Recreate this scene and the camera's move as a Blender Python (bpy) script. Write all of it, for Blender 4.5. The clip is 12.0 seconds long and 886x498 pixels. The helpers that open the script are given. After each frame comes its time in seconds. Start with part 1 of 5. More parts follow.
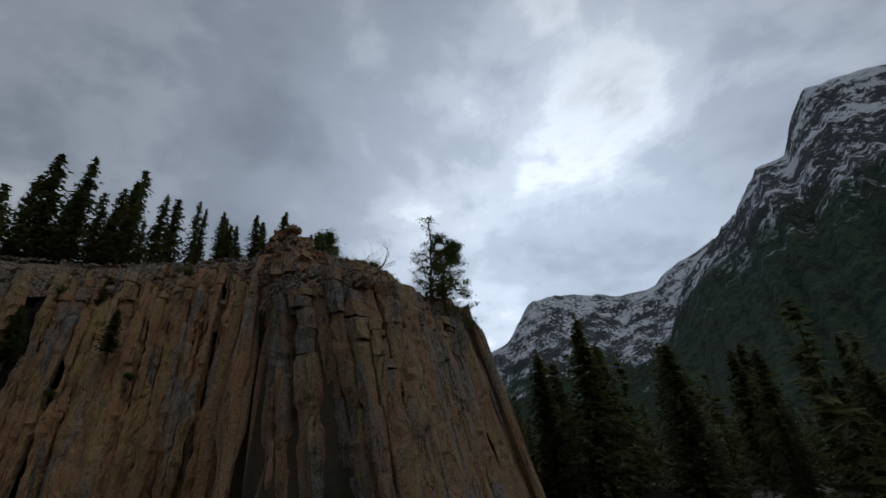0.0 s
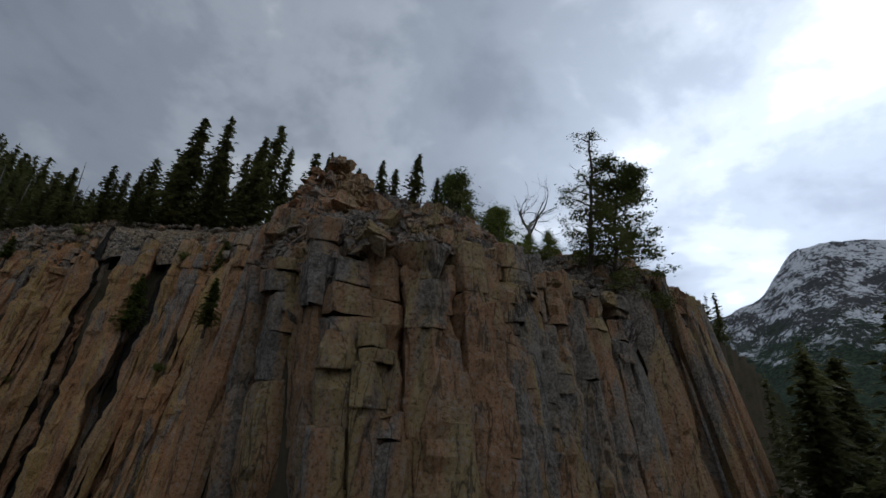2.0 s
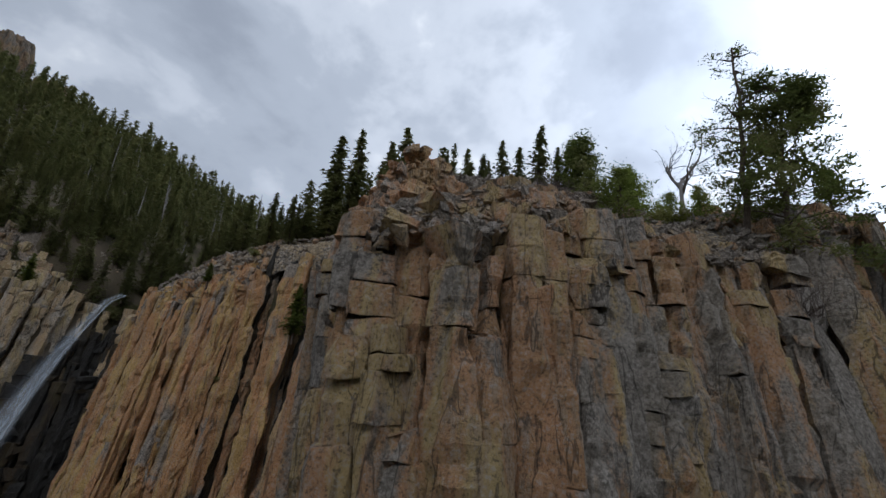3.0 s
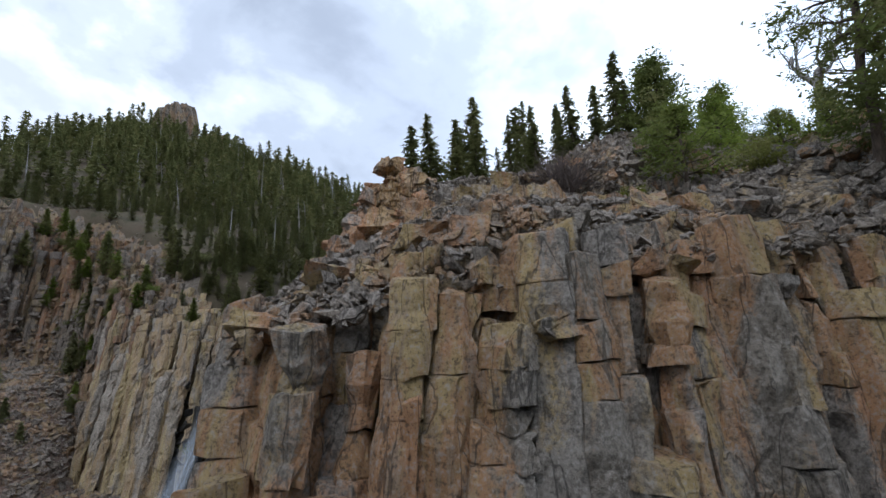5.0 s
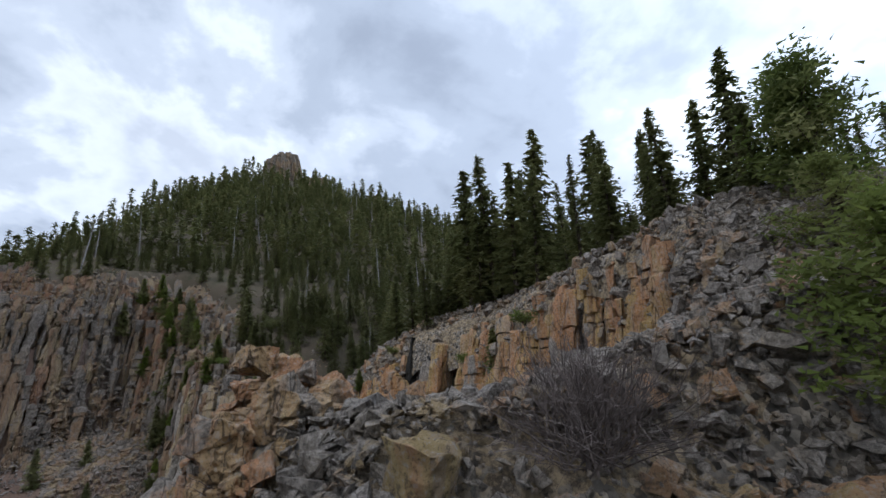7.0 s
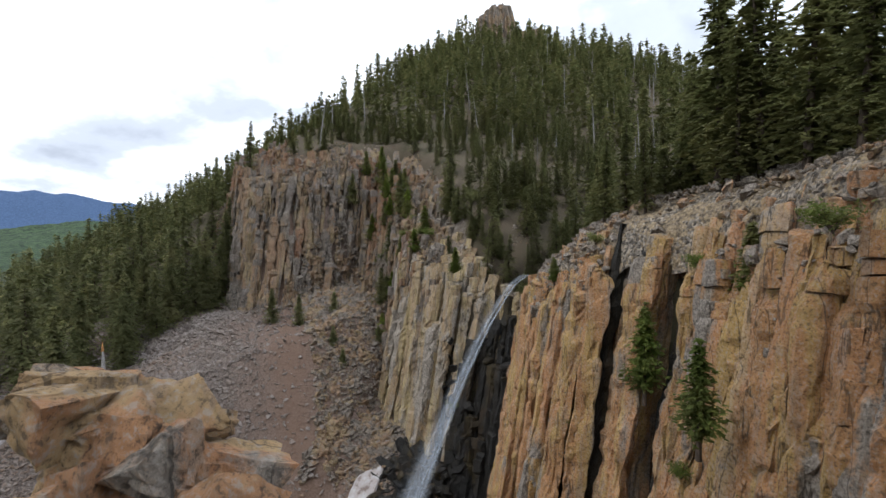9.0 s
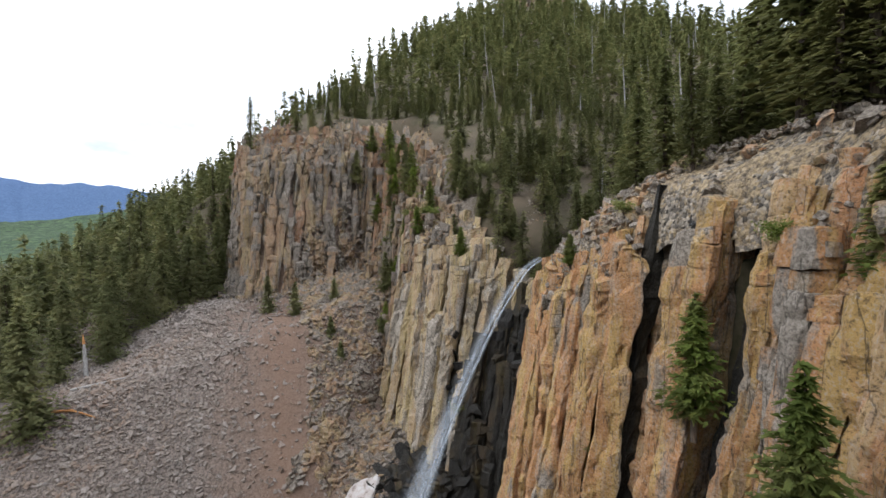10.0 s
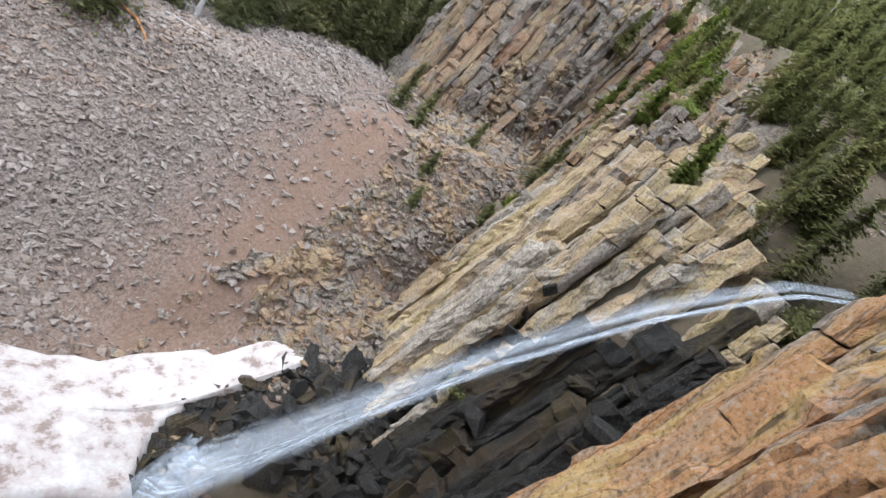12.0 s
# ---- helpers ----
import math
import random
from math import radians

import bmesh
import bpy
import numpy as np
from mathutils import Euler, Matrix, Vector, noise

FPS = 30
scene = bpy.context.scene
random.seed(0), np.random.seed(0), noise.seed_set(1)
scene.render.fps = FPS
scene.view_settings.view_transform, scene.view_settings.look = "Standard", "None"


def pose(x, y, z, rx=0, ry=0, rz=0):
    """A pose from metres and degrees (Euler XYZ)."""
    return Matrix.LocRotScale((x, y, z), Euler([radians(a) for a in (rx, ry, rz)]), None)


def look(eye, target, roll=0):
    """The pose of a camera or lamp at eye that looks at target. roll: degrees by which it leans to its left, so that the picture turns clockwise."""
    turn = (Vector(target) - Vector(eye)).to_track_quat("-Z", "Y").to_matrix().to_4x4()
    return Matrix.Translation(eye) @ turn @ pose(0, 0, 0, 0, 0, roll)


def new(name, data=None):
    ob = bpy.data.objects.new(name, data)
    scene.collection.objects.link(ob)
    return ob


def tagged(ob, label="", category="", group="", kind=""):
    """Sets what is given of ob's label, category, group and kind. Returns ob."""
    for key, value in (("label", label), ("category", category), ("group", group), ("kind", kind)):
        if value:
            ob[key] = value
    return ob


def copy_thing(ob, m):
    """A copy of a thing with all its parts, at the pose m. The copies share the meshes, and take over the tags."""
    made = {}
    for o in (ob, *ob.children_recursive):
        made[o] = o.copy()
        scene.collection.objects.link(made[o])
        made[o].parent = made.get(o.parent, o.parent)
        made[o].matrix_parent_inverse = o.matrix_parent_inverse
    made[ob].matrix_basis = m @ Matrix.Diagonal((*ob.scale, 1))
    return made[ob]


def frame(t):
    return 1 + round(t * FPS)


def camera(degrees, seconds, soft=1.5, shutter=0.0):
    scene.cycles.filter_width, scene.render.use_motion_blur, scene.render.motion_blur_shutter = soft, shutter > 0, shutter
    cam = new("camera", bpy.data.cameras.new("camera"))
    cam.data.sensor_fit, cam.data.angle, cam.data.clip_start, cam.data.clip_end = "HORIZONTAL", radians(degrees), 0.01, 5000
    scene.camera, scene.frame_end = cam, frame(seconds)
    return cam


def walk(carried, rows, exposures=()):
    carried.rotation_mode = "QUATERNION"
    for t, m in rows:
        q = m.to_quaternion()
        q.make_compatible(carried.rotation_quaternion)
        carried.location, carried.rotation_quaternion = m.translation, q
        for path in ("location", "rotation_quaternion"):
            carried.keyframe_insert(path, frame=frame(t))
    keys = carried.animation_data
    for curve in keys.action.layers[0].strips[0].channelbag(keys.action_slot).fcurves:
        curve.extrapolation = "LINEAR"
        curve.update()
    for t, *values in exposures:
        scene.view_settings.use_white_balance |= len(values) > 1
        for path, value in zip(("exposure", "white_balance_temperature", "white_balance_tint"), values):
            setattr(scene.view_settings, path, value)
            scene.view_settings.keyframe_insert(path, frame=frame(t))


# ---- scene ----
cam = camera(88.0, 12.0)
# seconds, eye in metres, turn in degrees
PATH = [
    (0, -0.000, -0.000, 10.800, 117.09, 4.36, 2.23),
    (0.5, 0.599, 4.273, 12.706, 118.20, -0.35, 5.70),
    (1, 1.383, 7.460, 14.206, 118.23, -3.98, 10.53),
    (1.5, 2.203, 10.109, 15.274, 116.29, -4.98, 17.43),
    (2, 2.697, 12.484, 15.890, 111.17, -4.20, 27.53),
    (2.5, 3.367, 14.434, 16.365, 108.68, -5.05, 40.46),
    (3, 4.107, 15.864, 16.685, 107.77, -4.36, 50.14),
    (3.5, 4.888, 17.059, 16.973, 106.96, -2.91, 58.05),
    (3.7, 5.198, 17.536, 17.099, 106.88, -3.54, 60.58),
    (5.3, 4.568, 22.605, 20.509, 101.17, 3.04, 73.19),
    (5.5, 4.156, 23.218, 20.999, 101.26, 2.41, 74.56),
    (6, 2.642, 24.913, 22.450, 101.63, 3.59, 77.46),
    (6.5, 0.911, 26.590, 24.036, 101.94, 4.28, 81.49),
    (6.7, 0.231, 27.223, 24.620, 103.10, 3.97, 83.15),
    (8.3, -4.469, 27.659, 26.889, 97.40, -0.72, 101.33),
    (8.5, -5.358, 27.919, 26.971, 93.10, -1.76, 105.54),
    (9, -7.335, 28.353, 26.811, 88.82, 0.28, 112.08),
    (9.5, -10.468, 28.665, 26.427, 86.41, 1.26, 114.89),
    (10, -13.649, 28.128, 26.213, 87.01, 1.06, 115.64),
    (10.3, -16.078, 27.788, 26.647, 85.51, -6.42, 119.19),
    (10.4, -16.876, 27.446, 26.859, 82.78, -14.80, 123.78),
    (10.5, -17.551, 27.145, 27.057, 80.05, -18.64, 125.85),
    (11, -21.522, 25.093, 26.272, 79.53, -26.89, 120.86),
    (11.5, -25.900, 23.131, 23.512, 78.34, -36.72, 124.56),
    (12, -31.279, 22.412, 21.105, 68.93, -37.56, 147.23),
]
EXPOSURES = [(0.0, -2.35, 6050, 8), (1.0, -2.5, 6150, 9), (1.5, -2.35, 6100, 9), (2.0, -1.95, 6050, 9), (2.5, -1.45, 6100, 10), (3.5, -0.5, 6200, 10), (5.5, -0.15, 5850, 10), (6.5, -0.4, 5850, 10), (8.5, -0.3, 6150, 10), (9.0, 0.2, 6400, 10), (9.5, 0.55, 6500, 10), (10.0, 0.7, 6500, 10), (10.5, 0.95, 6400, 10), (11.0, 1.75, 6300, 10), (12.0, 1.52, 6200, 10)]
walk(cam, [(t, pose(x, y, z, rx, ry, rz)) for t, x, y, z, rx, ry, rz in PATH], EXPOSURES)

# ---------------------------------------------------------------- sky and sun
SUN_AZ, SUN_EL = radians(125.0), radians(50.0)
world = bpy.data.worlds.new("sky")
scene.world = world
world.use_nodes = True


def link(tree, a, b):
    tree.links.new(a, b)


def nd(tree, kind, **values):
    """A node with its properties, and its inputs by name."""
    n = tree.nodes.new(kind)
    for k, v in values.items():
        if k in n.inputs:
            n.inputs[k].default_value = v
    return n


def ramp(tree, fac, stops, smooth=True):
    r = tree.nodes.new("ShaderNodeValToRGB")
    r.color_ramp.interpolation = "EASE" if smooth else "LINEAR"
    while len(r.color_ramp.elements) < len(stops):
        r.color_ramp.elements.new(0.5)
    for e, (p, c) in zip(r.color_ramp.elements, stops):
        e.position = p
        e.color = (*c, 1.0) if len(c) == 3 else c
    link(tree, fac, r.inputs[0])
    return r.outputs[0]


def grey(v):
    return (v, v, v)


def mix(tree, fac, a, b, blend="MIX"):
    m = tree.nodes.new("ShaderNodeMix")
    m.data_type, m.blend_type = "RGBA", blend
    for sock, v in ((m.inputs[0], fac), (m.inputs[6], a), (m.inputs[7], b)):
        if isinstance(v, (int, float)):
            sock.default_value = v
        elif isinstance(v, tuple):
            sock.default_value = (*v, 1.0)
        else:
            link(tree, v, sock)
    return m.outputs[2]


def calc(tree, op, a, b=None, clamp=False):
    m = tree.nodes.new("ShaderNodeMath")
    m.operation, m.use_clamp = op, clamp
    for sock, v in zip(m.inputs, (a, b)):
        if v is None:
            continue
        if isinstance(v, (int, float)):
            sock.default_value = v
        else:
            link(tree, v, sock)
    return m.outputs[0]


def noisetex(tree, vec, scale, detail=6.0, rough=0.55, distort=0.0):
    n = nd(tree, "ShaderNodeTexNoise", Scale=scale, Detail=detail, Roughness=rough, Distortion=distort)
    link(tree, vec, n.inputs["Vector"])
    return n.outputs["Fac"]


def mapped(tree, vec, loc=(0, 0, 0), rot=(0, 0, 0), scale=(1, 1, 1)):
    m = tree.nodes.new("ShaderNodeMapping")
    m.inputs["Location"].default_value, m.inputs["Rotation"].default_value, m.inputs["Scale"].default_value = loc, rot, scale
    link(tree, vec, m.inputs["Vector"])
    return m.outputs[0]


def build_sky():
    t = world.node_tree
    t.nodes.clear()
    sky = t.nodes.new("ShaderNodeTexSky")
    sky.sky_type, sky.sun_disc = "NISHITA", False
    sky.sun_elevation, sky.sun_rotation = SUN_EL, SUN_AZ
    sky.air_density, sky.dust_density = 1.0, 1.0
    geo = t.nodes.new("ShaderNodeTexCoord")
    sep = t.nodes.new("ShaderNodeSeparateXYZ")
    link(t, geo.outputs["Generated"], sep.inputs[0])
    # the cloud deck: directions carried to a flat layer overhead
    up = calc(t, "MAXIMUM", calc(t, "ADD", sep.outputs[2], 0.30), 0.04)
    comb = t.nodes.new("ShaderNodeCombineXYZ")
    link(t, calc(t, "DIVIDE", sep.outputs[0], up), comb.inputs[0])
    link(t, calc(t, "DIVIDE", sep.outputs[1], up), comb.inputs[1])
    deck = comb.outputs[0]
    big = noisetex(t, mapped(t, deck, loc=CLOUD_AT), 1.55, 6.0, 0.52, 0.35)
    fine = noisetex(t, mapped(t, deck, loc=(3.1, 1.7, 0)), 4.2, 6.0, 0.55, 0.2)
    thick = calc(t, "ADD", calc(t, "MULTIPLY", big, 0.72), calc(t, "MULTIPLY", fine, 0.28))
    # the side away from the sun has thinner, whiter cloud with blue gaps
    open_side = calc(t, "MULTIPLY", calc(t, "ADD", calc(t, "MULTIPLY", sep.outputs[1], -0.5), calc(t, "MULTIPLY", sep.outputs[0], -0.32)), 0.07)
    lum = calc(t, "SUBTRACT", thick, open_side)
    lum = calc(t, "ADD", calc(t, "MULTIPLY", calc(t, "SUBTRACT", lum, 0.46), 1.35), 0.455)
    cloud = ramp(t, lum, [(0.28, (1.25, 1.28, 1.33)), (0.39, (1.0, 1.05, 1.12)), (0.46, (0.74, 0.80, 0.90)), (0.55, (0.56, 0.62, 0.72)), (0.70, (0.42, 0.47, 0.56))])
    cover = ramp(t, lum, [(0.29, grey(0.55)), (0.40, grey(1.0))])
    em1 = nd(t, "ShaderNodeBackground", Strength=0.12)
    link(t, sky.outputs[0], em1.inputs["Color"])
    # the deck is thinner and brighter to the north
    toward = calc(t, "MAXIMUM", calc(t, "ADD", calc(t, "ADD", calc(t, "MULTIPLY", sep.outputs[1], 0.86), calc(t, "MULTIPLY", sep.outputs[0], 0.27)), calc(t, "MULTIPLY", sep.outputs[2], 0.34)), 0.0)
    west = calc(t, "MAXIMUM", calc(t, "ADD", calc(t, "ADD", calc(t, "MULTIPLY", sep.outputs[1], 0.65), calc(t, "MULTIPLY", sep.outputs[0], -0.45)), calc(t, "MULTIPLY", sep.outputs[2], 0.5)), 0.0)
    west = calc(t, "MULTIPLY", calc(t, "POWER", west, 3.0), 0.55)
    em2 = nd(t, "ShaderNodeBackground", Strength=1.0)
    link(t, cloud, em2.inputs["Color"])
    link(t, calc(t, "ADD", calc(t, "ADD", west, calc(t, "MULTIPLY", calc(t, "POWER", toward, 5.0), 4.7)), 1.25), em2.inputs["Strength"])
    m = t.nodes.new("ShaderNodeMixShader")
    link(t, cover, m.inputs[0])
    link(t, em1.outputs[0], m.inputs[1])
    link(t, em2.outputs[0], m.inputs[2])
    out = t.nodes.new("ShaderNodeOutputWorld")
    link(t, m.outputs[0], out.inputs[0])


CLOUD_AT = (0.35, 0.2, 0.0)
build_sky()

sun_data = bpy.data.lights.new("sun", "SUN")
sun_data.energy, sun_data.angle, sun_data.color = 1.1, radians(28), (1.0, 0.96, 0.9)
sun = new("sun", sun_data)
sun.matrix_world = look((0, 0, 300), (-300 * math.cos(SUN_EL) * math.sin(SUN_AZ), -300 * math.cos(SUN_EL) * math.cos(SUN_AZ), 300 - 300 * math.sin(SUN_EL)))


# ---------------------------------------------------------------- materials
def material(name, rough=0.9, spec=0.3):
    m = bpy.data.materials.new(name)
    m.use_nodes = True
    t = m.node_tree
    b = t.nodes["Principled BSDF"]
    b.inputs["Roughness"].default_value = rough
    b.inputs["Specular IOR Level"].default_value = spec
    return m, t, b


def bump(t, b, height, strength, dist):
    n = nd(t, "ShaderNodeBump", Strength=strength, Distance=dist)
    link(t, height, n.inputs["Height"])
    link(t, n.outputs[0], b.inputs["Normal"])


def rock_material(name, base, warm, stain, pink, amount, lichen=0.3, rough=0.9, relief=0.12):
    """Columnar basalt: grey weathered body, ochre and rust faces in tall patches, seams, speckled lichen."""
    m, t, b = material(name, rough, 0.3)
    geo = t.nodes.new("ShaderNodeNewGeometry")
    pos = geo.outputs["Position"]
    info = t.nodes.new("ShaderNodeObjectInfo")
    piece = calc(t, "FRACT", calc(t, "ADD", geo.outputs["Random Per Island"], info.outputs["Random"]))
    patch = noisetex(t, mapped(t, pos, scale=(1.0, 1.0, 0.22)), 0.5, 5.0, 0.62, 0.4)
    tone = noisetex(t, mapped(t, pos, loc=(31, 7, 3), scale=(1.0, 1.0, 0.16)), 0.8, 6.0, 0.66, 0.4)
    streak = noisetex(t, mapped(t, pos, scale=(1.0, 1.0, 0.08)), 3.4, 7.0, 0.72, 0.3)
    grain = noisetex(t, pos, 2.6, 12.0, 0.82)
    fleck = noisetex(t, pos, 11.0, 8.0, 0.8)
    body = ramp(t, grain, [(0.34, tuple(c * 0.42 for c in base)), (0.47, tuple(c * 0.82 for c in base)), (0.56, tuple(c * 1.25 for c in base)), (0.68, tuple(c * 1.75 for c in base))], False)
    # pale grey lichen in specks, thickest in broad patches and on upward faces
    sep = t.nodes.new("ShaderNodeSeparateXYZ")
    link(t, geo.outputs["Normal"], sep.inputs[0])
    where = calc(t, "ADD", noisetex(t, pos, 0.7, 4.0, 0.6), calc(t, "MULTIPLY", sep.outputs[2], 0.10))
    speck = calc(t, "MULTIPLY", ramp(t, fleck, [(0.50, grey(0.0)), (0.57, grey(1.0))]), ramp(t, where, [(0.40, grey(0.1)), (0.62, grey(0.85))]))
    body = mix(t, speck, body, tuple(c * 1.55 + 0.05 for c in base))
    hue = mix(t, ramp(t, tone, [(0.42, grey(0.0)), (0.53, grey(1.0))]), warm, stain)
    hue = mix(t, ramp(t, streak, [(0.50, grey(0.0)), (0.62, grey(0.8))]), hue, pink)
    hue = mix(t, ramp(t, grain, [(0.36, grey(0.5)), (0.52, grey(0.0))]), hue, tuple(c * 0.45 for c in warm))
    hue = mix(t, ramp(t, grain, [(0.54, grey(0.0)), (0.70, grey(0.6))]), hue, tuple(min(0.66, c * 1.35 + 0.03) for c in warm))
    w = calc(t, "ADD", patch, calc(t, "MULTIPLY", calc(t, "SUBTRACT", piece, 0.5), 0.14))
    w = calc(t, "ADD", w, calc(t, "MULTIPLY", calc(t, "SUBTRACT", fleck, 0.5), 0.25))
    cut = 0.64 - 0.30 * amount
    col = mix(t, ramp(t, w, [(cut - 0.03, grey(0.0)), (cut + 0.06, grey(0.92))]), body, hue)
    # dark runs where water seeps
    seep = noisetex(t, mapped(t, pos, loc=(5, 9, 1), scale=(1, 1, 0.05)), 1.7, 6.0, 0.7)
    col = mix(t, ramp(t, seep, [(0.58, grey(0.0)), (0.68, grey(0.65))]), col, tuple(c * 0.3 for c in base))
    yel = ramp(t, noisetex(t, pos, 1.2, 9.0, 0.8, 0.6), [(0.63, grey(0.0)), (0.70, grey(1.0))])
    col = mix(t, calc(t, "MULTIPLY", yel, lichen), col, (0.28, 0.26, 0.06))
    pits = ramp(t, fleck, [(0.36, grey(0.55)), (0.44, grey(0.0))])
    col = mix(t, pits, col, tuple(c * 0.22 for c in base))
    col = mix(t, calc(t, "MULTIPLY", piece, 0.3), col, tuple(c * 0.5 for c in warm))
    # fine lichen crust and pitting
    crust = noisetex(t, pos, 10.0, 9.0, 0.75)
    col = mix(t, ramp(t, crust, [(0.39, grey(0.65)), (0.48, grey(0.0))]), col, tuple(c * 0.25 for c in base))
    col = mix(t, ramp(t, crust, [(0.53, grey(0.0)), (0.60, grey(0.6))]), col, tuple(c * 1.55 + 0.05 for c in base))
    # upright hairline cracks
    ridge = calc(t, "ABSOLUTE", calc(t, "SUBTRACT", noisetex(t, mapped(t, pos, loc=(3, 17, 5), scale=(1, 1, 0.10)), 1.1, 4.0, 0.5, 0.1), 0.5))
    seams = ramp(t, ridge, [(0.003, grey(0.0)), (0.010, grey(1.0))])
    col = mix(t, calc(t, "MULTIPLY", calc(t, "SUBTRACT", 1.0, seams), 0.6), col, tuple(c * 0.15 for c in base))
    link(t, col, b.inputs["Base Color"])
    h = calc(t, "ADD", calc(t, "ADD", calc(t, "MULTIPLY", grain, 1.0), calc(t, "MULTIPLY", seams, 0.2)), calc(t, "ADD", calc(t, "MULTIPLY", fleck, 0.5), calc(t, "MULTIPLY", crust, 0.6)))
    bump(t, b, h, 1.0, relief)
    return m


def noise_color(t, vec, scale):
    n = nd(t, "ShaderNodeTexNoise", Scale=scale, Detail=3.0)
    link(t, vec, n.inputs["Vector"])
    return n.outputs["Color"]


ROCK_GREY = rock_material("grey_basalt", (0.250, 0.224, 0.196), (0.53, 0.385, 0.175), (0.50, 0.26, 0.13), (0.38, 0.275, 0.20), 0.66)
ROCK_OCHRE = rock_material("ochre_basalt", (0.27, 0.236, 0.202), (0.60, 0.385, 0.135), (0.56, 0.27, 0.115), (0.44, 0.30, 0.21), 0.80)
ROCK_PALE = rock_material("pale_ochre_basalt", (0.32, 0.28, 0.235), (0.50, 0.385, 0.185), (0.44, 0.30, 0.165), (0.39, 0.315, 0.25), 0.68)
ROCK_TAN = rock_material("tan_basalt", (0.175, 0.148, 0.124), (0.33, 0.24, 0.125), (0.31, 0.185, 0.105), (0.245, 0.195, 0.155), 0.5)
ROCK_RUST = rock_material("rusty_basalt", (0.165, 0.135, 0.112), (0.33, 0.205, 0.10), (0.30, 0.15, 0.08), (0.215, 0.158, 0.122), 0.72)
# near-black: wet rock round the falls, and painted shade inside the cove's clefts
ROCK_WET_AND_SHADE = rock_material("wet_and_shade_basalt", (0.014, 0.013, 0.012), (0.075, 0.055, 0.02), (0.06, 0.038, 0.02), (0.035, 0.03, 0.022), 0.28, 0.6, 0.5)
ROCK_RUBBLE = rock_material("broken_basalt", (0.262, 0.228, 0.196), (0.44, 0.32, 0.17), (0.46, 0.26, 0.14), (0.33, 0.275, 0.225), 0.30, relief=0.10)
ROCK_CRAG = rock_material("tan_blocks", (0.28, 0.243, 0.205), (0.58, 0.385, 0.19), (0.58, 0.28, 0.13), (0.46, 0.33, 0.235), 0.76, relief=0.10)


def gravel_material():
    """Tan earth and small broken stone between the blocks."""
    m, t, b = material("stony_earth", 0.95, 0.15)
    geo = t.nodes.new("ShaderNodeNewGeometry")
    pos = geo.outputs["Position"]
    v = nd(t, "ShaderNodeTexVoronoi", Scale=9.0)
    link(t, mix(t, 0.05, pos, noise_color(t, pos, 6.0)), v.inputs["Vector"])
    v2 = nd(t, "ShaderNodeTexVoronoi", Scale=3.4)
    link(t, mix(t, 0.08, pos, noise_color(t, pos, 3.0)), v2.inputs["Vector"])
    big = noisetex(t, pos, 0.55, 6.0, 0.7)
    grain = noisetex(t, pos, 4.0, 12.0, 0.82)
    earth = mix(t, ramp(t, grain, [(0.42, grey(0.0)), (0.6, grey(1.0))]), (0.16, 0.12, 0.08), (0.44, 0.33, 0.19))
    shade = t.nodes.new("ShaderNodeSeparateColor")
    link(t, v.outputs["Color"], shade.inputs[0])
    stone = ramp(t, shade.outputs[0], [(0.0, (0.06, 0.053, 0.046)), (0.5, (0.24, 0.212, 0.18)), (1.0, (0.46, 0.39, 0.31))])
    col = mix(t, ramp(t, calc(t, "ADD", big, calc(t, "MULTIPLY", shade.outputs[1], 0.2)), [(0.52, grey(1.0)), (0.64, grey(0.25))]), earth, stone)
    col = mix(t, ramp(t, grain, [(0.36, grey(0.8)), (0.52, grey(0.0))]), col, (0.045, 0.037, 0.03))
    link(t, col, b.inputs["Base Color"])
    h = calc(t, "SUBTRACT", calc(t, "MULTIPLY", grain, 0.8), calc(t, "ADD", calc(t, "MULTIPLY", v.outputs["Distance"], 0.5), calc(t, "MULTIPLY", v2.outputs["Distance"], 0.9)))
    bump(t, b, h, 1.0, 0.10)
    return m


GRAVEL = gravel_material()


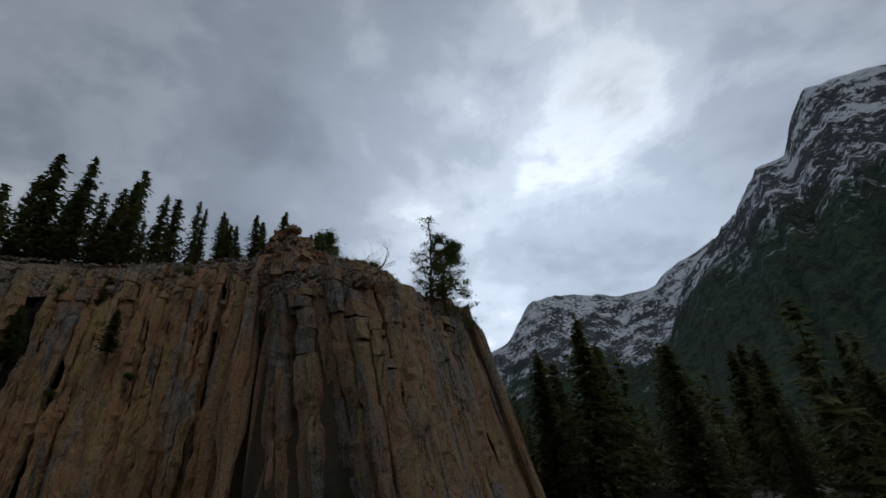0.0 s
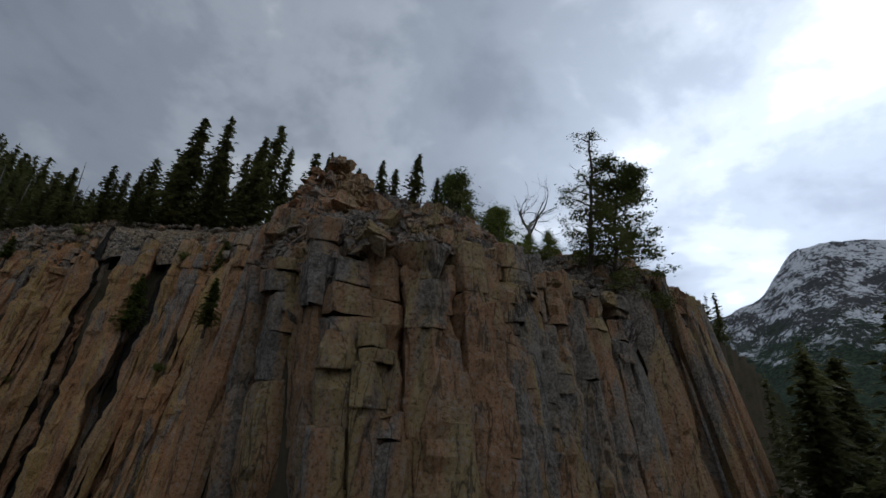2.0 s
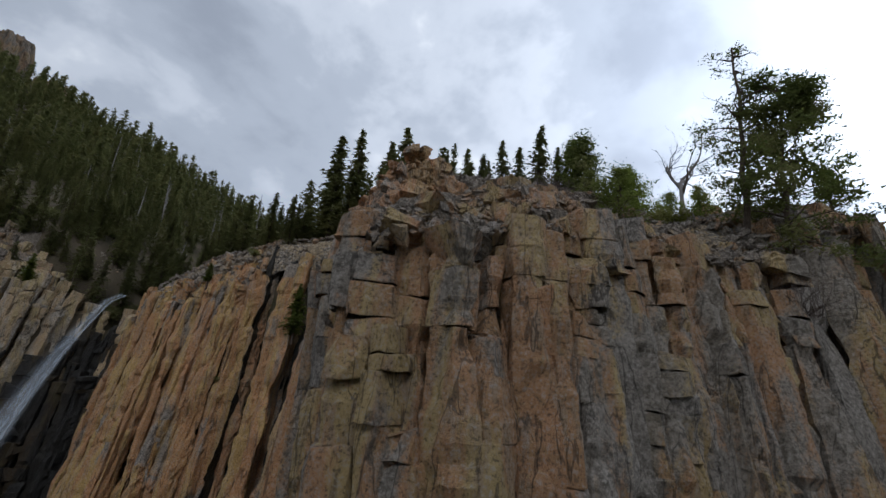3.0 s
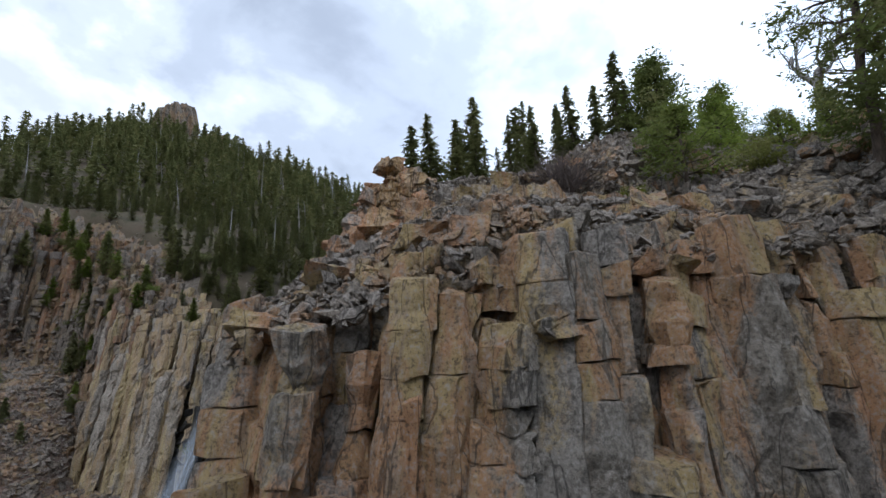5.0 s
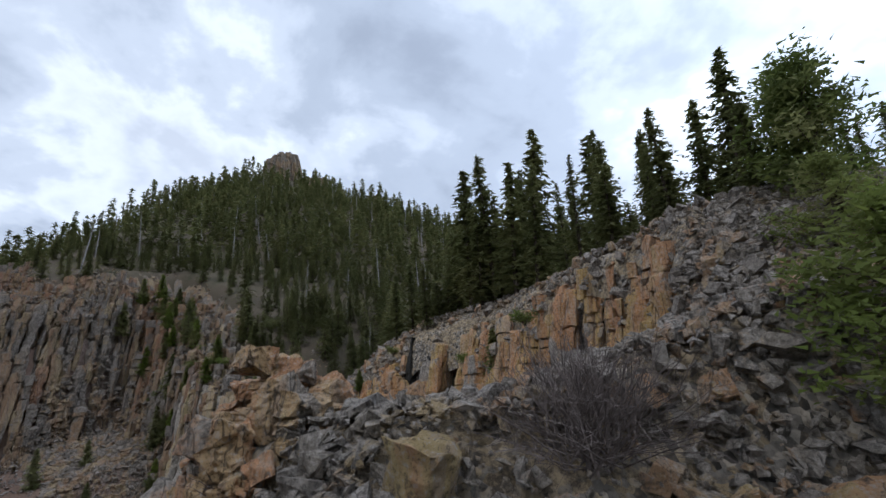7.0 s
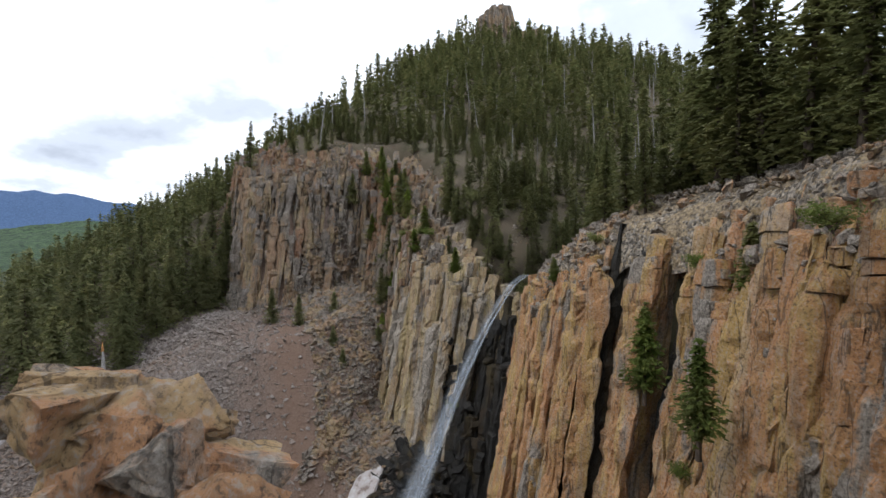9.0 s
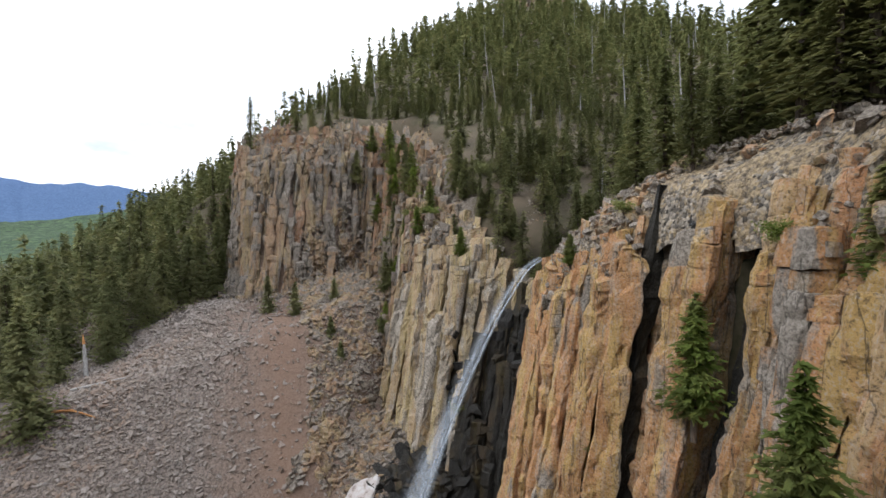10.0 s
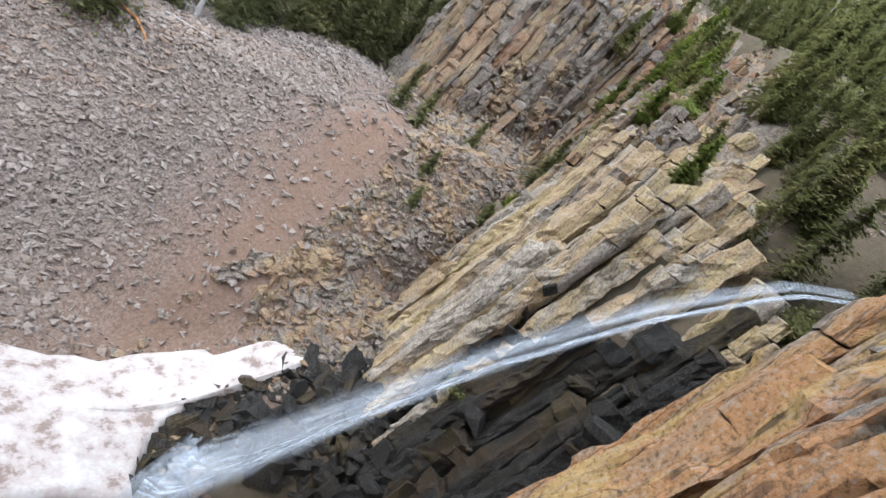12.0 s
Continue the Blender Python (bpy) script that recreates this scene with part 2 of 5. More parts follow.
def soil_material():
    """Duff, dry grass and earth, with fine grey and red-brown grit under the scree."""
    m, t, b = material("forest_floor", 0.95, 0.15)
    geo = t.nodes.new("ShaderNodeNewGeometry")
    pos = geo.outputs["Position"]
    a = noisetex(t, pos, 0.22, 8.0, 0.65)
    g = noisetex(t, pos, 3.0, 9.0, 0.72)
    col = ramp(t, a, [(0.34, (0.045, 0.047, 0.024)), (0.5, (0.085, 0.070, 0.046)), (0.66, (0.105, 0.080, 0.056))])
    col = mix(t, ramp(t, g, [(0.35, grey(0.0)), (0.65, grey(0.5))]), col, (0.125, 0.100, 0.074))
    sep = t.nodes.new("ShaderNodeSeparateXYZ")
    link(t, pos, sep.inputs[0])
    dx, dy = calc(t, "ADD", sep.outputs[0], 44.0), calc(t, "ADD", sep.outputs[1], 15.0)
    away = calc(t, "SQRT", calc(t, "ADD", calc(t, "MULTIPLY", dx, dx), calc(t, "MULTIPLY", dy, dy)))
    away = calc(t, "ADD", away, calc(t, "MULTIPLY", a, 8.0))
    grit = mix(t, ramp(t, noisetex(t, pos, 5.0, 10.0, 0.85), [(0.40, grey(0.0)), (0.60, grey(1.0))]), (0.05, 0.040, 0.033), (0.215, 0.175, 0.152))
    fan = calc(t, "ADD", calc(t, "MULTIPLY", dx, 0.72), calc(t, "MULTIPLY", calc(t, "ADD", dy, -12.0), -0.69))
    fan = calc(t, "MAXIMUM", fan, calc(t, "MULTIPLY", fan, -0.4))
    fan = calc(t, "ADD", fan, calc(t, "MULTIPLY", a, 4.0))
    grit = mix(t, ramp(t, calc(t, "MULTIPLY", fan, 0.1), [(0.15, grey(0.75)), (0.55, grey(0.35)), (1.0, grey(0.0))]), grit, mix(t, g, (0.108, 0.066, 0.045), (0.20, 0.124, 0.086)))
    far = calc(t, "SQRT", calc(t, "ADD", calc(t, "MULTIPLY", sep.outputs[0], sep.outputs[0]), calc(t, "MULTIPLY", sep.outputs[1], sep.outputs[1])))
    col = mix(t, ramp(t, calc(t, "MULTIPLY", far, 0.002), [(0.3, grey(0.0)), (0.5, grey(0.85))]), col, mix(t, a, (0.014, 0.022, 0.009), (0.036, 0.046, 0.018)))
    col = mix(t, ramp(t, calc(t, "MULTIPLY", away, 0.02), [(0.50, grey(1.0)), (0.62, grey(0.0))]), col, grit)
    link(t, col, b.inputs["Base Color"])
    bump(t, b, g, 0.9, 0.12)
    return m


SOIL = soil_material()


def scree_material():
    m, t, b = material("scree", 0.95, 0.2)
    geo = t.nodes.new("ShaderNodeNewGeometry")
    pos = geo.outputs["Position"]
    info = geo.outputs["Random Per Island"]
    tint = noisetex(t, mapped(t, pos, rot=(0, 0, radians(40)), scale=(0.35, 1.0, 0.5)), 0.16, 4.0, 0.5)
    col = ramp(t, tint, [(0.40, (0.165, 0.135, 0.117)), (0.53, (0.185, 0.142, 0.115)), (0.60, (0.20, 0.135, 0.097)), (0.72, (0.165, 0.137, 0.113))])
    col = mix(t, calc(t, "MULTIPLY", info, 0.85), col, (0.27, 0.236, 0.212))
    col = mix(t, ramp(t, noisetex(t, pos, 9.0, 6.0, 0.7), [(0.35, grey(0.5)), (0.6, grey(0.0))]), col, (0.09, 0.075, 0.065))
    link(t, col, b.inputs["Base Color"])
    bump(t, b, noisetex(t, pos, 6.0, 8.0, 0.7), 0.8, 0.08)
    return m


SCREE = scree_material()


def leaf_material(name, a, c, d):
    m, t, b = material(name, 0.7, 0.2)
    geo = t.nodes.new("ShaderNodeNewGeometry")
    info = t.nodes.new("ShaderNodeObjectInfo")
    col = ramp(t, geo.outputs["Random Per Island"], [(0.0, a), (0.55, c), (1.0, d)], False)
    col = mix(t, calc(t, "MULTIPLY", info.outputs["Random"], 0.4), col, tuple(v * 0.6 for v in a))
    big = noisetex(t, geo.outputs["Position"], 0.14, 3.0, 0.6)
    col = mix(t, ramp(t, big, [(0.42, grey(0.0)), (0.60, grey(0.6))]), col, (0.125, 0.118, 0.055))
    each = noisetex(t, geo.outputs["Position"], 0.33, 2.0, 0.5)
    col = mix(t, ramp(t, each, [(0.36, grey(0.6)), (0.50, grey(0.0))]), col, tuple(v * 0.6 for v in a))
    col = mix(t, ramp(t, each, [(0.52, grey(0.0)), (0.66, grey(0.7))]), col, (0.29, 0.275, 0.12))
    link(t, col, b.inputs["Base Color"])
    tr = t.nodes.new("ShaderNodeBsdfTranslucent")
    link(t, mix(t, 0.35, col, (0.16, 0.18, 0.05)), tr.inputs["Color"])
    mx = t.nodes.new("ShaderNodeMixShader")
    mx.inputs[0].default_value = 0.5
    link(t, b.outputs[0], mx.inputs[1])
    link(t, tr.outputs[0], mx.inputs[2])
    link(t, mx.outputs[0], t.nodes["Material Output"].inputs["Surface"])
    return m


NEEDLES = leaf_material("fir_needles", (0.13, 0.142, 0.062), (0.20, 0.208, 0.09), (0.295, 0.29, 0.13))
PINE_NEEDLES = leaf_material("pine_needles", (0.105, 0.150, 0.032), (0.16, 0.215, 0.048), (0.25, 0.29, 0.07))
YOUNG_NEEDLES = leaf_material("young_needles", (0.16, 0.225, 0.035), (0.23, 0.30, 0.05), (0.32, 0.38, 0.075))
SHRUB_LEAVES = leaf_material("shrub_leaves", (0.19, 0.21, 0.03), (0.26, 0.27, 0.04), (0.34, 0.33, 0.06))


def bark_material(name, a, c):
    m, t, b = material(name, 0.95, 0.15)
    geo = t.nodes.new("ShaderNodeNewGeometry")
    n = noisetex(t, mapped(t, geo.outputs["Position"], scale=(1, 1, 0.2)), 14.0, 6.0, 0.7)
    link(t, ramp(t, n, [(0.3, a), (0.7, c)]), b.inputs["Base Color"])
    bump(t, b, n, 0.8, 0.03)
    return m


BARK = bark_material("bark", (0.045, 0.035, 0.028), (0.15, 0.115, 0.09))
DEADWOOD = bark_material("weathered_wood", (0.13, 0.12, 0.11), (0.38, 0.36, 0.34))
TWIG = bark_material("bare_twigs", (0.09, 0.07, 0.062), (0.20, 0.165, 0.15))
REDWOOD = bark_material("split_wood", (0.26, 0.11, 0.04), (0.42, 0.22, 0.09))


def snow_material():
    m, t, b = material("old_snow", 0.7, 0.3)
    geo = t.nodes.new("ShaderNodeNewGeometry")
    pos = geo.outputs["Position"]
    n = noisetex(t, pos, 0.9, 8.0, 0.7)
    col = ramp(t, n, [(0.40, (0.42, 0.405, 0.40)), (0.52, (0.355, 0.318, 0.30)), (0.64, (0.18, 0.138, 0.12))])
    link(t, col, b.inputs["Base Color"])
    bump(t, b, noisetex(t, pos, 3.0, 6.0, 0.6), 0.6, 0.08)
    return m


SNOW = snow_material()


def water_material(name, strength, low, high):
    """White falling water: streaked strands that let the rock show between them."""
    m, t, b = material(name, 0.45, 0.4)
    tex = t.nodes.new("ShaderNodeTexCoord")
    uv = tex.outputs["UV"]
    n = noisetex(t, mapped(t, uv, scale=(22.0, 1.5, 1.0)), 1.0, 8.0, 0.7, 0.6)
    n2 = noisetex(t, mapped(t, uv, scale=(6.0, 4.0, 1.0)), 1.0, 8.0, 0.7, 0.4)
    s = calc(t, "ADD", calc(t, "MULTIPLY", n, 0.6), calc(t, "MULTIPLY", n2, 0.4))
    sep = t.nodes.new("ShaderNodeSeparateXYZ")
    link(t, uv, sep.inputs[0])
    side = calc(t, "ABSOLUTE", calc(t, "MULTIPLY", calc(t, "SUBTRACT", sep.outputs[0], 0.5), 2.0))
    side = calc(t, "ADD", side, calc(t, "MULTIPLY", calc(t, "SUBTRACT", n2, 0.5), 0.9))
    body = ramp(t, side, [(0.10, grey(1.0)), (0.85, grey(0.0))])
    thread = ramp(t, s, [(low, grey(0.0)), (high, grey(1.0))])
    link(t, ramp(t, s, [(0.35, (0.38, 0.45, 0.54)), (0.64, (0.70, 0.76, 0.83))]), b.inputs["Base Color"])
    link(t, calc(t, "MULTIPLY", calc(t, "MULTIPLY", body, thread), strength), b.inputs["Alpha"])
    return m


WATER = water_material("falling_water", 0.55, 0.30, 0.70)
SPRAY = water_material("water_spray", 0.30, 0.34, 0.70)


def mountain_material(name, rock, forest, snow, line, haze_tint):
    m, t, b = material(name, 0.95, 0.1)
    geo = t.nodes.new("ShaderNodeNewGeometry")
    pos = geo.outputs["Position"]
    sep = t.nodes.new("ShaderNodeSeparateXYZ")
    link(t, pos, sep.inputs[0])
    sn = t.nodes.new("ShaderNodeSeparateXYZ")
    link(t, geo.outputs["Normal"], sn.inputs[0])
    a = noisetex(t, pos, 0.011, 8.0, 0.68)
    f = noisetex(t, pos, 0.05, 8.0, 0.75)
    streak = calc(t, "ADD", calc(t, "MULTIPLY", noisetex(t, mapped(t, pos, rot=(0.3, 0.5, 0.4), scale=(1, 1, 0.5)), 0.085, 10.0, 0.8), 0.6), calc(t, "MULTIPLY", noisetex(t, pos, 0.014, 5.0, 0.6), 0.4))
    hgt = calc(t, "ADD", calc(t, "MULTIPLY", calc(t, "SUBTRACT", sep.outputs[2], line), 0.0035), calc(t, "MULTIPLY", calc(t, "SUBTRACT", a, 0.5), 1.6))
    body = mix(t, ramp(t, f, [(0.35, grey(0.0)), (0.7, grey(1.0))]), rock, tuple(c * 1.7 for c in rock))
    trees = ramp(t, hgt, [(0.2, grey(1.0)), (0.8, grey(0.15))])
    body = mix(t, trees, body, mix(t, ramp(t, noisetex(t, pos, 0.09, 10.0, 0.85), [(0.42, grey(0.0)), (0.6, grey(1.0))]), tuple(c * 0.35 for c in forest), tuple(c * 1.5 for c in forest)))
    sm = calc(t, "ADD", calc(t, "ADD", streak, calc(t, "MULTIPLY", hgt, 0.035)), calc(t, "MULTIPLY", sn.outputs[2], 0.01))
    smask = ramp(t, sm, [(0.548, grey(0.0)), (0.572, grey(1.0))], False)
    smask = calc(t, "MULTIPLY", smask, ramp(t, hgt, [(0.05, grey(0.0)), (0.5, grey(1.0))]))
    body = mix(t, calc(t, "MULTIPLY", smask, snow), body, (0.8, 0.82, 0.86))
    # aerial haze is laid into the base colour, one fixed tint per range
    body = mix(t, haze_tint[0], body, haze_tint[1])
    link(t, body, b.inputs["Base Color"])
    bump(t, b, f, 0.7, 3.0)
    return m


# rock, woods and snow, with a trace of pale blue haze painted in
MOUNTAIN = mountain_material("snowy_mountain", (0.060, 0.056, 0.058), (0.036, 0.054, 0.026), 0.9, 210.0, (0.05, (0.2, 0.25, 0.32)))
# green woods with a fifth of painted blue-green haze in the colour
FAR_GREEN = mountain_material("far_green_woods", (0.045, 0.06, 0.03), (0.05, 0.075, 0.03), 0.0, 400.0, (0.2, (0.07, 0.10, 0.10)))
# blue of these slopes is distance haze painted into the colour
FAR_HAZE_BLUE = mountain_material("far_haze_blue_mountain", (0.05, 0.07, 0.11), (0.045, 0.07, 0.10), 0.0, 150.0, (0.6, (0.075, 0.12, 0.22)))


# ---------------------------------------------------------------- mesh helpers
def mesh_from(name, verts, faces, mat, smooth=False):
    me = bpy.data.meshes.new(name)
    me.from_pydata(verts, [], faces)
    me.materials.append(mat)
    if smooth:
        me.polygons.foreach_set("use_smooth", np.ones(len(me.polygons), bool))
    me.update()
    return me


def mesh_tris(name, verts, tris, mat, smooth=False):
    """A mesh from an (n, 3) array of places and an (m, 3) array of triangles."""
    me = bpy.data.meshes.new(name)
    verts, tris = np.asarray(verts, np.float32), np.asarray(tris, np.int32)
    me.vertices.add(len(verts))
    me.vertices.foreach_set("co", verts.ravel())
    me.loops.add(tris.size)
    me.loops.foreach_set("vertex_index", tris.ravel())
    me.polygons.add(len(tris))
    me.polygons.foreach_set("loop_start", np.arange(0, tris.size, 3, dtype=np.int32))
    me.polygons.foreach_set("loop_total", np.full(len(tris), 3, np.int32))
    me.polygons.foreach_set("use_smooth", np.full(len(tris), smooth))
    me.materials.append(mat)
    me.update(calc_edges=True)
    me.validate()
    return me


def child(name, me, parent, label=""):
    ob = new(name, me)
    ob.parent = parent
    return tagged(ob, label) if label else ob


def rng(seed):
    return np.random.default_rng(seed)


def vnoise(x, y, scale, seed=0, octaves=4):
    """Smooth lattice noise in -1..1 over arrays."""
    x, y = np.asarray(x, float) / scale, np.asarray(y, float) / scale
    total, amp, norm = 0.0, 1.0, 0.0
    for o in range(octaves):
        xi, yi = np.floor(x).astype(np.int64), np.floor(y).astype(np.int64)
        fx, fy = x - xi, y - yi
        fx, fy = fx * fx * (3 - 2 * fx), fy * fy * (3 - 2 * fy)

        def h(a, b):
            v = (a * 374761393 + b * 668265263 + (seed + o * 17) * 974634777) & 0xFFFFFFFF
            v = ((v ^ (v >> 13)) * 1274126177) & 0xFFFFFFFF
            return ((v ^ (v >> 16)) & 0xFFFF) / 32767.5 - 1.0
        total = total + amp * ((h(xi, yi) * (1 - fx) + h(xi + 1, yi) * fx) * (1 - fy) + (h(xi, yi + 1) * (1 - fx) + h(xi + 1, yi + 1) * fx) * fy)
        norm += amp
        amp *= 0.5
        x, y = x * 2.03 + 11.3, y * 2.03 + 5.7
    return total / norm


# ---------------------------------------------------------------- lie of the land
# the cliff's top edge from the north-east round the buttress and the cove to the hill: x, y, top, foot, width of the face
EDGE = np.array([
    (3.0, 95.0, 33.0, 14.0, 6.0), (0.0, 60.0, 30.0, 10.0, 6.0), (-2.0, 42.0, 27.0, 6.0, 6.0), (-4.4, 32.0, 23.3, 3.0, 5.6),
    (-5.2, 26.5, 23.6, 1.0, 5.2), (-5.9, 23.0, 22.0, 0.0, 4.8), (-7.9, 22.3, 21.8, 0.0, 2.0), (-10.4, 24.2, 24.6, 1.0, 1.8),
    (-8.6, 28.6, 24.8, 1.0, 1.8), (-8.6, 34.0, 26.3, 2.0, 2.0), (-14.0, 36.4, 30.0, 2.0, 2.2), (-22.0, 35.2, 29.6, 1.0, 2.4),
    (-29.5, 32.2, 28.6, 0.0, 2.4), (-35.0, 27.4, 27.7, -1.0, 2.6), (-40.0, 23.8, 25.8, -2.0, 2.8), (-45.2, 22.0, 24.6, -2.0, 3.0),
    (-49.4, 20.2, 23.0, -2.0, 11.0), (-51.6, 15.0, 25.0, 6.5, 5.0), (-54.0, 9.5, 27.0, 8.0, 5.0), (-61.0, 5.5, 30.5, 10.0, 6.0),
    (-69.0, -1.0, 35.5, 18.0, 7.0), (-76.0, -8.5, 38.5, 22.0, 9.0), (-70.5, -15.5, 40.8, 20.0, 10.0), (-64.0, -21.0, 37.5, 17.0, 9.0),
    (-74.0, -32.0, 43.0, 33.0, 9.0), (-95.0, -36.0, 52.0, 48.0, 7.0), (-122.0, -40.0, 66.0, 65.0, 3.0)])
RING = np.vstack([EDGE[:, :2], [(-3000, -900), (-3000, 4000), (800, 4000)]])


def smooth01(v):
    v = np.clip(v, 0, 1)
    return v * v * (3 - 2 * v)


def cliff_at(x, y):
    """Signed distance to the cliff's edge (uphill positive), and top, foot and width there."""
    x, y = np.asarray(x, float), np.asarray(y, float)
    shape = x.shape
    x, y = x.ravel(), y.ravel()
    best = np.full(x.shape, 1e9)
    acc, wsum = np.zeros((len(x), 3)), np.zeros(len(x))
    for a, b in zip(EDGE[:-1], EDGE[1:]):
        dx, dy = b[0] - a[0], b[1] - a[1]
        s = np.clip(((x - a[0]) * dx + (y - a[1]) * dy) / (dx * dx + dy * dy), 0, 1)
        d = np.hypot(x - a[0] - s * dx, y - a[1] - s * dy)
        best = np.minimum(best, d)
        w = 1.0 / (d + 0.4) ** 5
        acc += w[:, None] * (a[2:] + s[:, None] * (b[2:] - a[2:]))
        wsum += w
    acc /= wsum[:, None]
    inside = np.zeros(x.shape, bool)
    for (x0, y0), (x1, y1) in zip(RING, np.roll(RING, -1, 0)):
        cross = (y0 > y) != (y1 > y)
        with np.errstate(divide="ignore", invalid="ignore"):
            inside ^= cross & (x < (x1 - x0) * (y - y0) / (y1 - y0 + 1e-12) + x0)
    d = np.where(inside, best, -best)
    return d.reshape(shape), acc[:, 0].reshape(shape), acc[:, 1].reshape(shape), acc[:, 2].reshape(shape)


def valley(x, y):
    """The ground below the cliffs: gully of the falls, scree bench, valley floor and the far slopes."""
    s = np.clip((x + 44) * 0.61 - (y - 4) * 0.79, 0, 400)
    perp = np.abs((x + 44) * 0.79 + (y - 4) * 0.61)
    g = -1.5 - 0.07 * s + np.minimum(0.22 * perp, 10.0) + vnoise(x, y, 30, 3) * 1.5
    talus = np.minimum(5.2 - 0.86 * (x + 42.9) - 0.72 * y, 14.2 + 0.33 * (-45 - x) + 0.02 * np.clip(-y - 15, 0, 60))
    talus = talus - 1.6 * np.maximum(0, y - 1.0) - 0.20 * np.clip(-y - 38, 0, 1000)
    r = np.hypot(x, y)
    slope = hill_top(x, y) - 6 - 1.3 * np.maximum(0, y + 17)
    near = np.maximum(np.maximum(g, talus + vnoise(x, y, 9, 5) * 0.4), slope)
    floor = -22 + vnoise(x, y, 260, 8) * 9 + 0.20 * np.clip(x - 60, 0, 600) + 0.10 * np.clip(y - 60, 0, 900)
    return np.maximum(near + (floor - near) * smooth01((r - 90) / 170), slope)


def hill_top(x, y):
    return 112 - 0.66 * np.hypot(x + 190, (y + 22) * 0.86) + vnoise(x, y, 40, 21) * 4


def upland(x, y, d, top):
    hill = hill_top(x, y)
    spur = 62 - 0.35 * np.hypot(x + 150, (y - 95) * 0.8)
    z = top + 0.13 * np.clip(d, 0, 60) + vnoise(x, y, 14, 2) * 0.7 * smooth01(d / 6)
    k = 6.0
    blend = k * np.log(np.exp(np.clip(z / k, -50, 50)) + np.exp(np.clip(hill / k, -50, 50)) + np.exp(np.clip(spur / k, -50, 50)))
    z = z + (blend - z) * smooth01(d / np.where(x > -20, 14.0, 3.0))
    qx, qy = x + 49.4, y - 20.2
    up_stream, across = -0.72 * qx + 0.69 * qy, 0.69 * qx + 0.72 * qy
    z = z - 4.5 * np.exp(-(across / 5.0) ** 2) * smooth01((up_stream + 3) / 3) * smooth01((34 - up_stream) / 22)
    far = np.hypot(x + 60, y - 20)
    return z - np.clip(far - 330, 0, 1e5) * 0.25


def face_profile(u, soft):
    """Share of the drop at u across the face: a broken upper slope, then the plunge."""
    hard = 0.26 * np.clip(u, 0, 1) ** 1.3 + 0.74 * smooth01((u - 0.62) / 0.38)
    return hard * (1 - soft) + soft * np.clip(u, 0, 1)


def fall_line(x, y):
    """Distance in plan from the line of the falls."""
    ax, ay, dx, dy = -49.4, 20.2, 8.6, -9.6
    q = np.clip(((x - ax) * dx + (y - ay) * dy) / (dx * dx + dy * dy), 0, 1)
    return np.hypot(x - ax - q * dx, y - ay - q * dy)


def land(x, y):
    d, top, foot, w = cliff_at(x, y)
    d = d + vnoise(x, y, 3.2, 4, 3) * np.minimum(0.14 * w, 0.8)
    u = -d / w
    soft = np.maximum(smooth01((w - 8.0) / 12.0) * 0.75 * (x < -52), smooth01(1.7 - fall_line(x, y) / 2.6))
    low = valley(x, y)
    near = smooth01((-d - w) / 16.0)
    base = np.maximum(foot + (low - foot) * near, low)
    base = np.minimum(base, top - 0.2)
    up = upland(x, y, np.maximum(d, 0), top)
    edge = np.where(d > 0, up, top)
    return np.where(u <= 0, edge, np.where(u >= 1, base, edge + (base - edge) * face_profile(u, soft)))


def height(x, y):
    return float(land(np.array([x]), np.array([y]))[0])


# ---------------------------------------------------------------- ground sheet
def ground_sheet():
    def axis(lo, hi, a, b, step):
        inner = np.arange(a, b + step, step)
        out, v, s = [], b + step, step
        while v < hi:
            s = min(s * 1.12, 130)
            v += s
            out.append(v)
        inn, v, s = [], a, step
        while v > lo:
            s = min(s * 1.12, 130)
            v -= s
            inn.append(v)
        return np.array(inn[::-1] + list(inner) + out)
    xs, ys = axis(-3500, 3500, -100, 25, 0.9), axis(-3500, 3500, -50, 62, 0.9)
    X, Y = np.meshgrid(xs, ys)
    Z = land(X, Y)
    d, top, foot, w = cliff_at(X, Y)
    face = (d < 0.6) & (d > -w - 1.5)
    behind = (X <= -51) & (d < 1.6) & (d > -w - 1.0) & (Y < 12) & (Y > -37)
    u = -d / w
    steep = (u > 0.5) & ((u < 1.12) | ((d > -w - 1.3) & (X > -13) & (Y < 31))) & (X > -52)
    apron = (u > 0.0) & (u <= 0.5) & (X > -12.5)
    cove = (u > 0.3) & (u < 1.12) & (X > -46) & (X < -13)
    Z = np.where(cove, np.minimum(Z, foot - 3.0), Z)
    under = (d > -1.0) & (d < np.where(X > -12.6, 7.2, 3.8)) & (X > -46) & (Y < 46.8) & (Y > 17) & (fall_line(X, Y) > 4.5) & ~cove
    Z = np.where(under, Z - 1.0, Z)
    Z = np.where(steep & ~cove, Z - 7.0, np.where(apron, Z - 3.0, np.where(face & ~cove, Z - 2.4, Z)))
    Z = np.where(behind, Z - 2.2, Z)
    nx, ny = len(xs), len(ys)
    idx = np.arange(nx * ny).reshape(ny, nx)
    a, b, c, e = idx[:-1, :-1].ravel(), idx[:-1, 1:].ravel(), idx[1:, 1:].ravel(), idx[1:, :-1].ravel()
    tris = np.concatenate([np.stack([a, b, c], 1), np.stack([a, c, e], 1)])
    me = mesh_tris("ground", np.stack([X.ravel(), Y.ravel(), Z.ravel()], 1), tris, SOIL, True)
    return tagged(new("ground", me), "brown forest floor of duff, dry grass and earth", "ground", kind="structure")


ground_sheet()


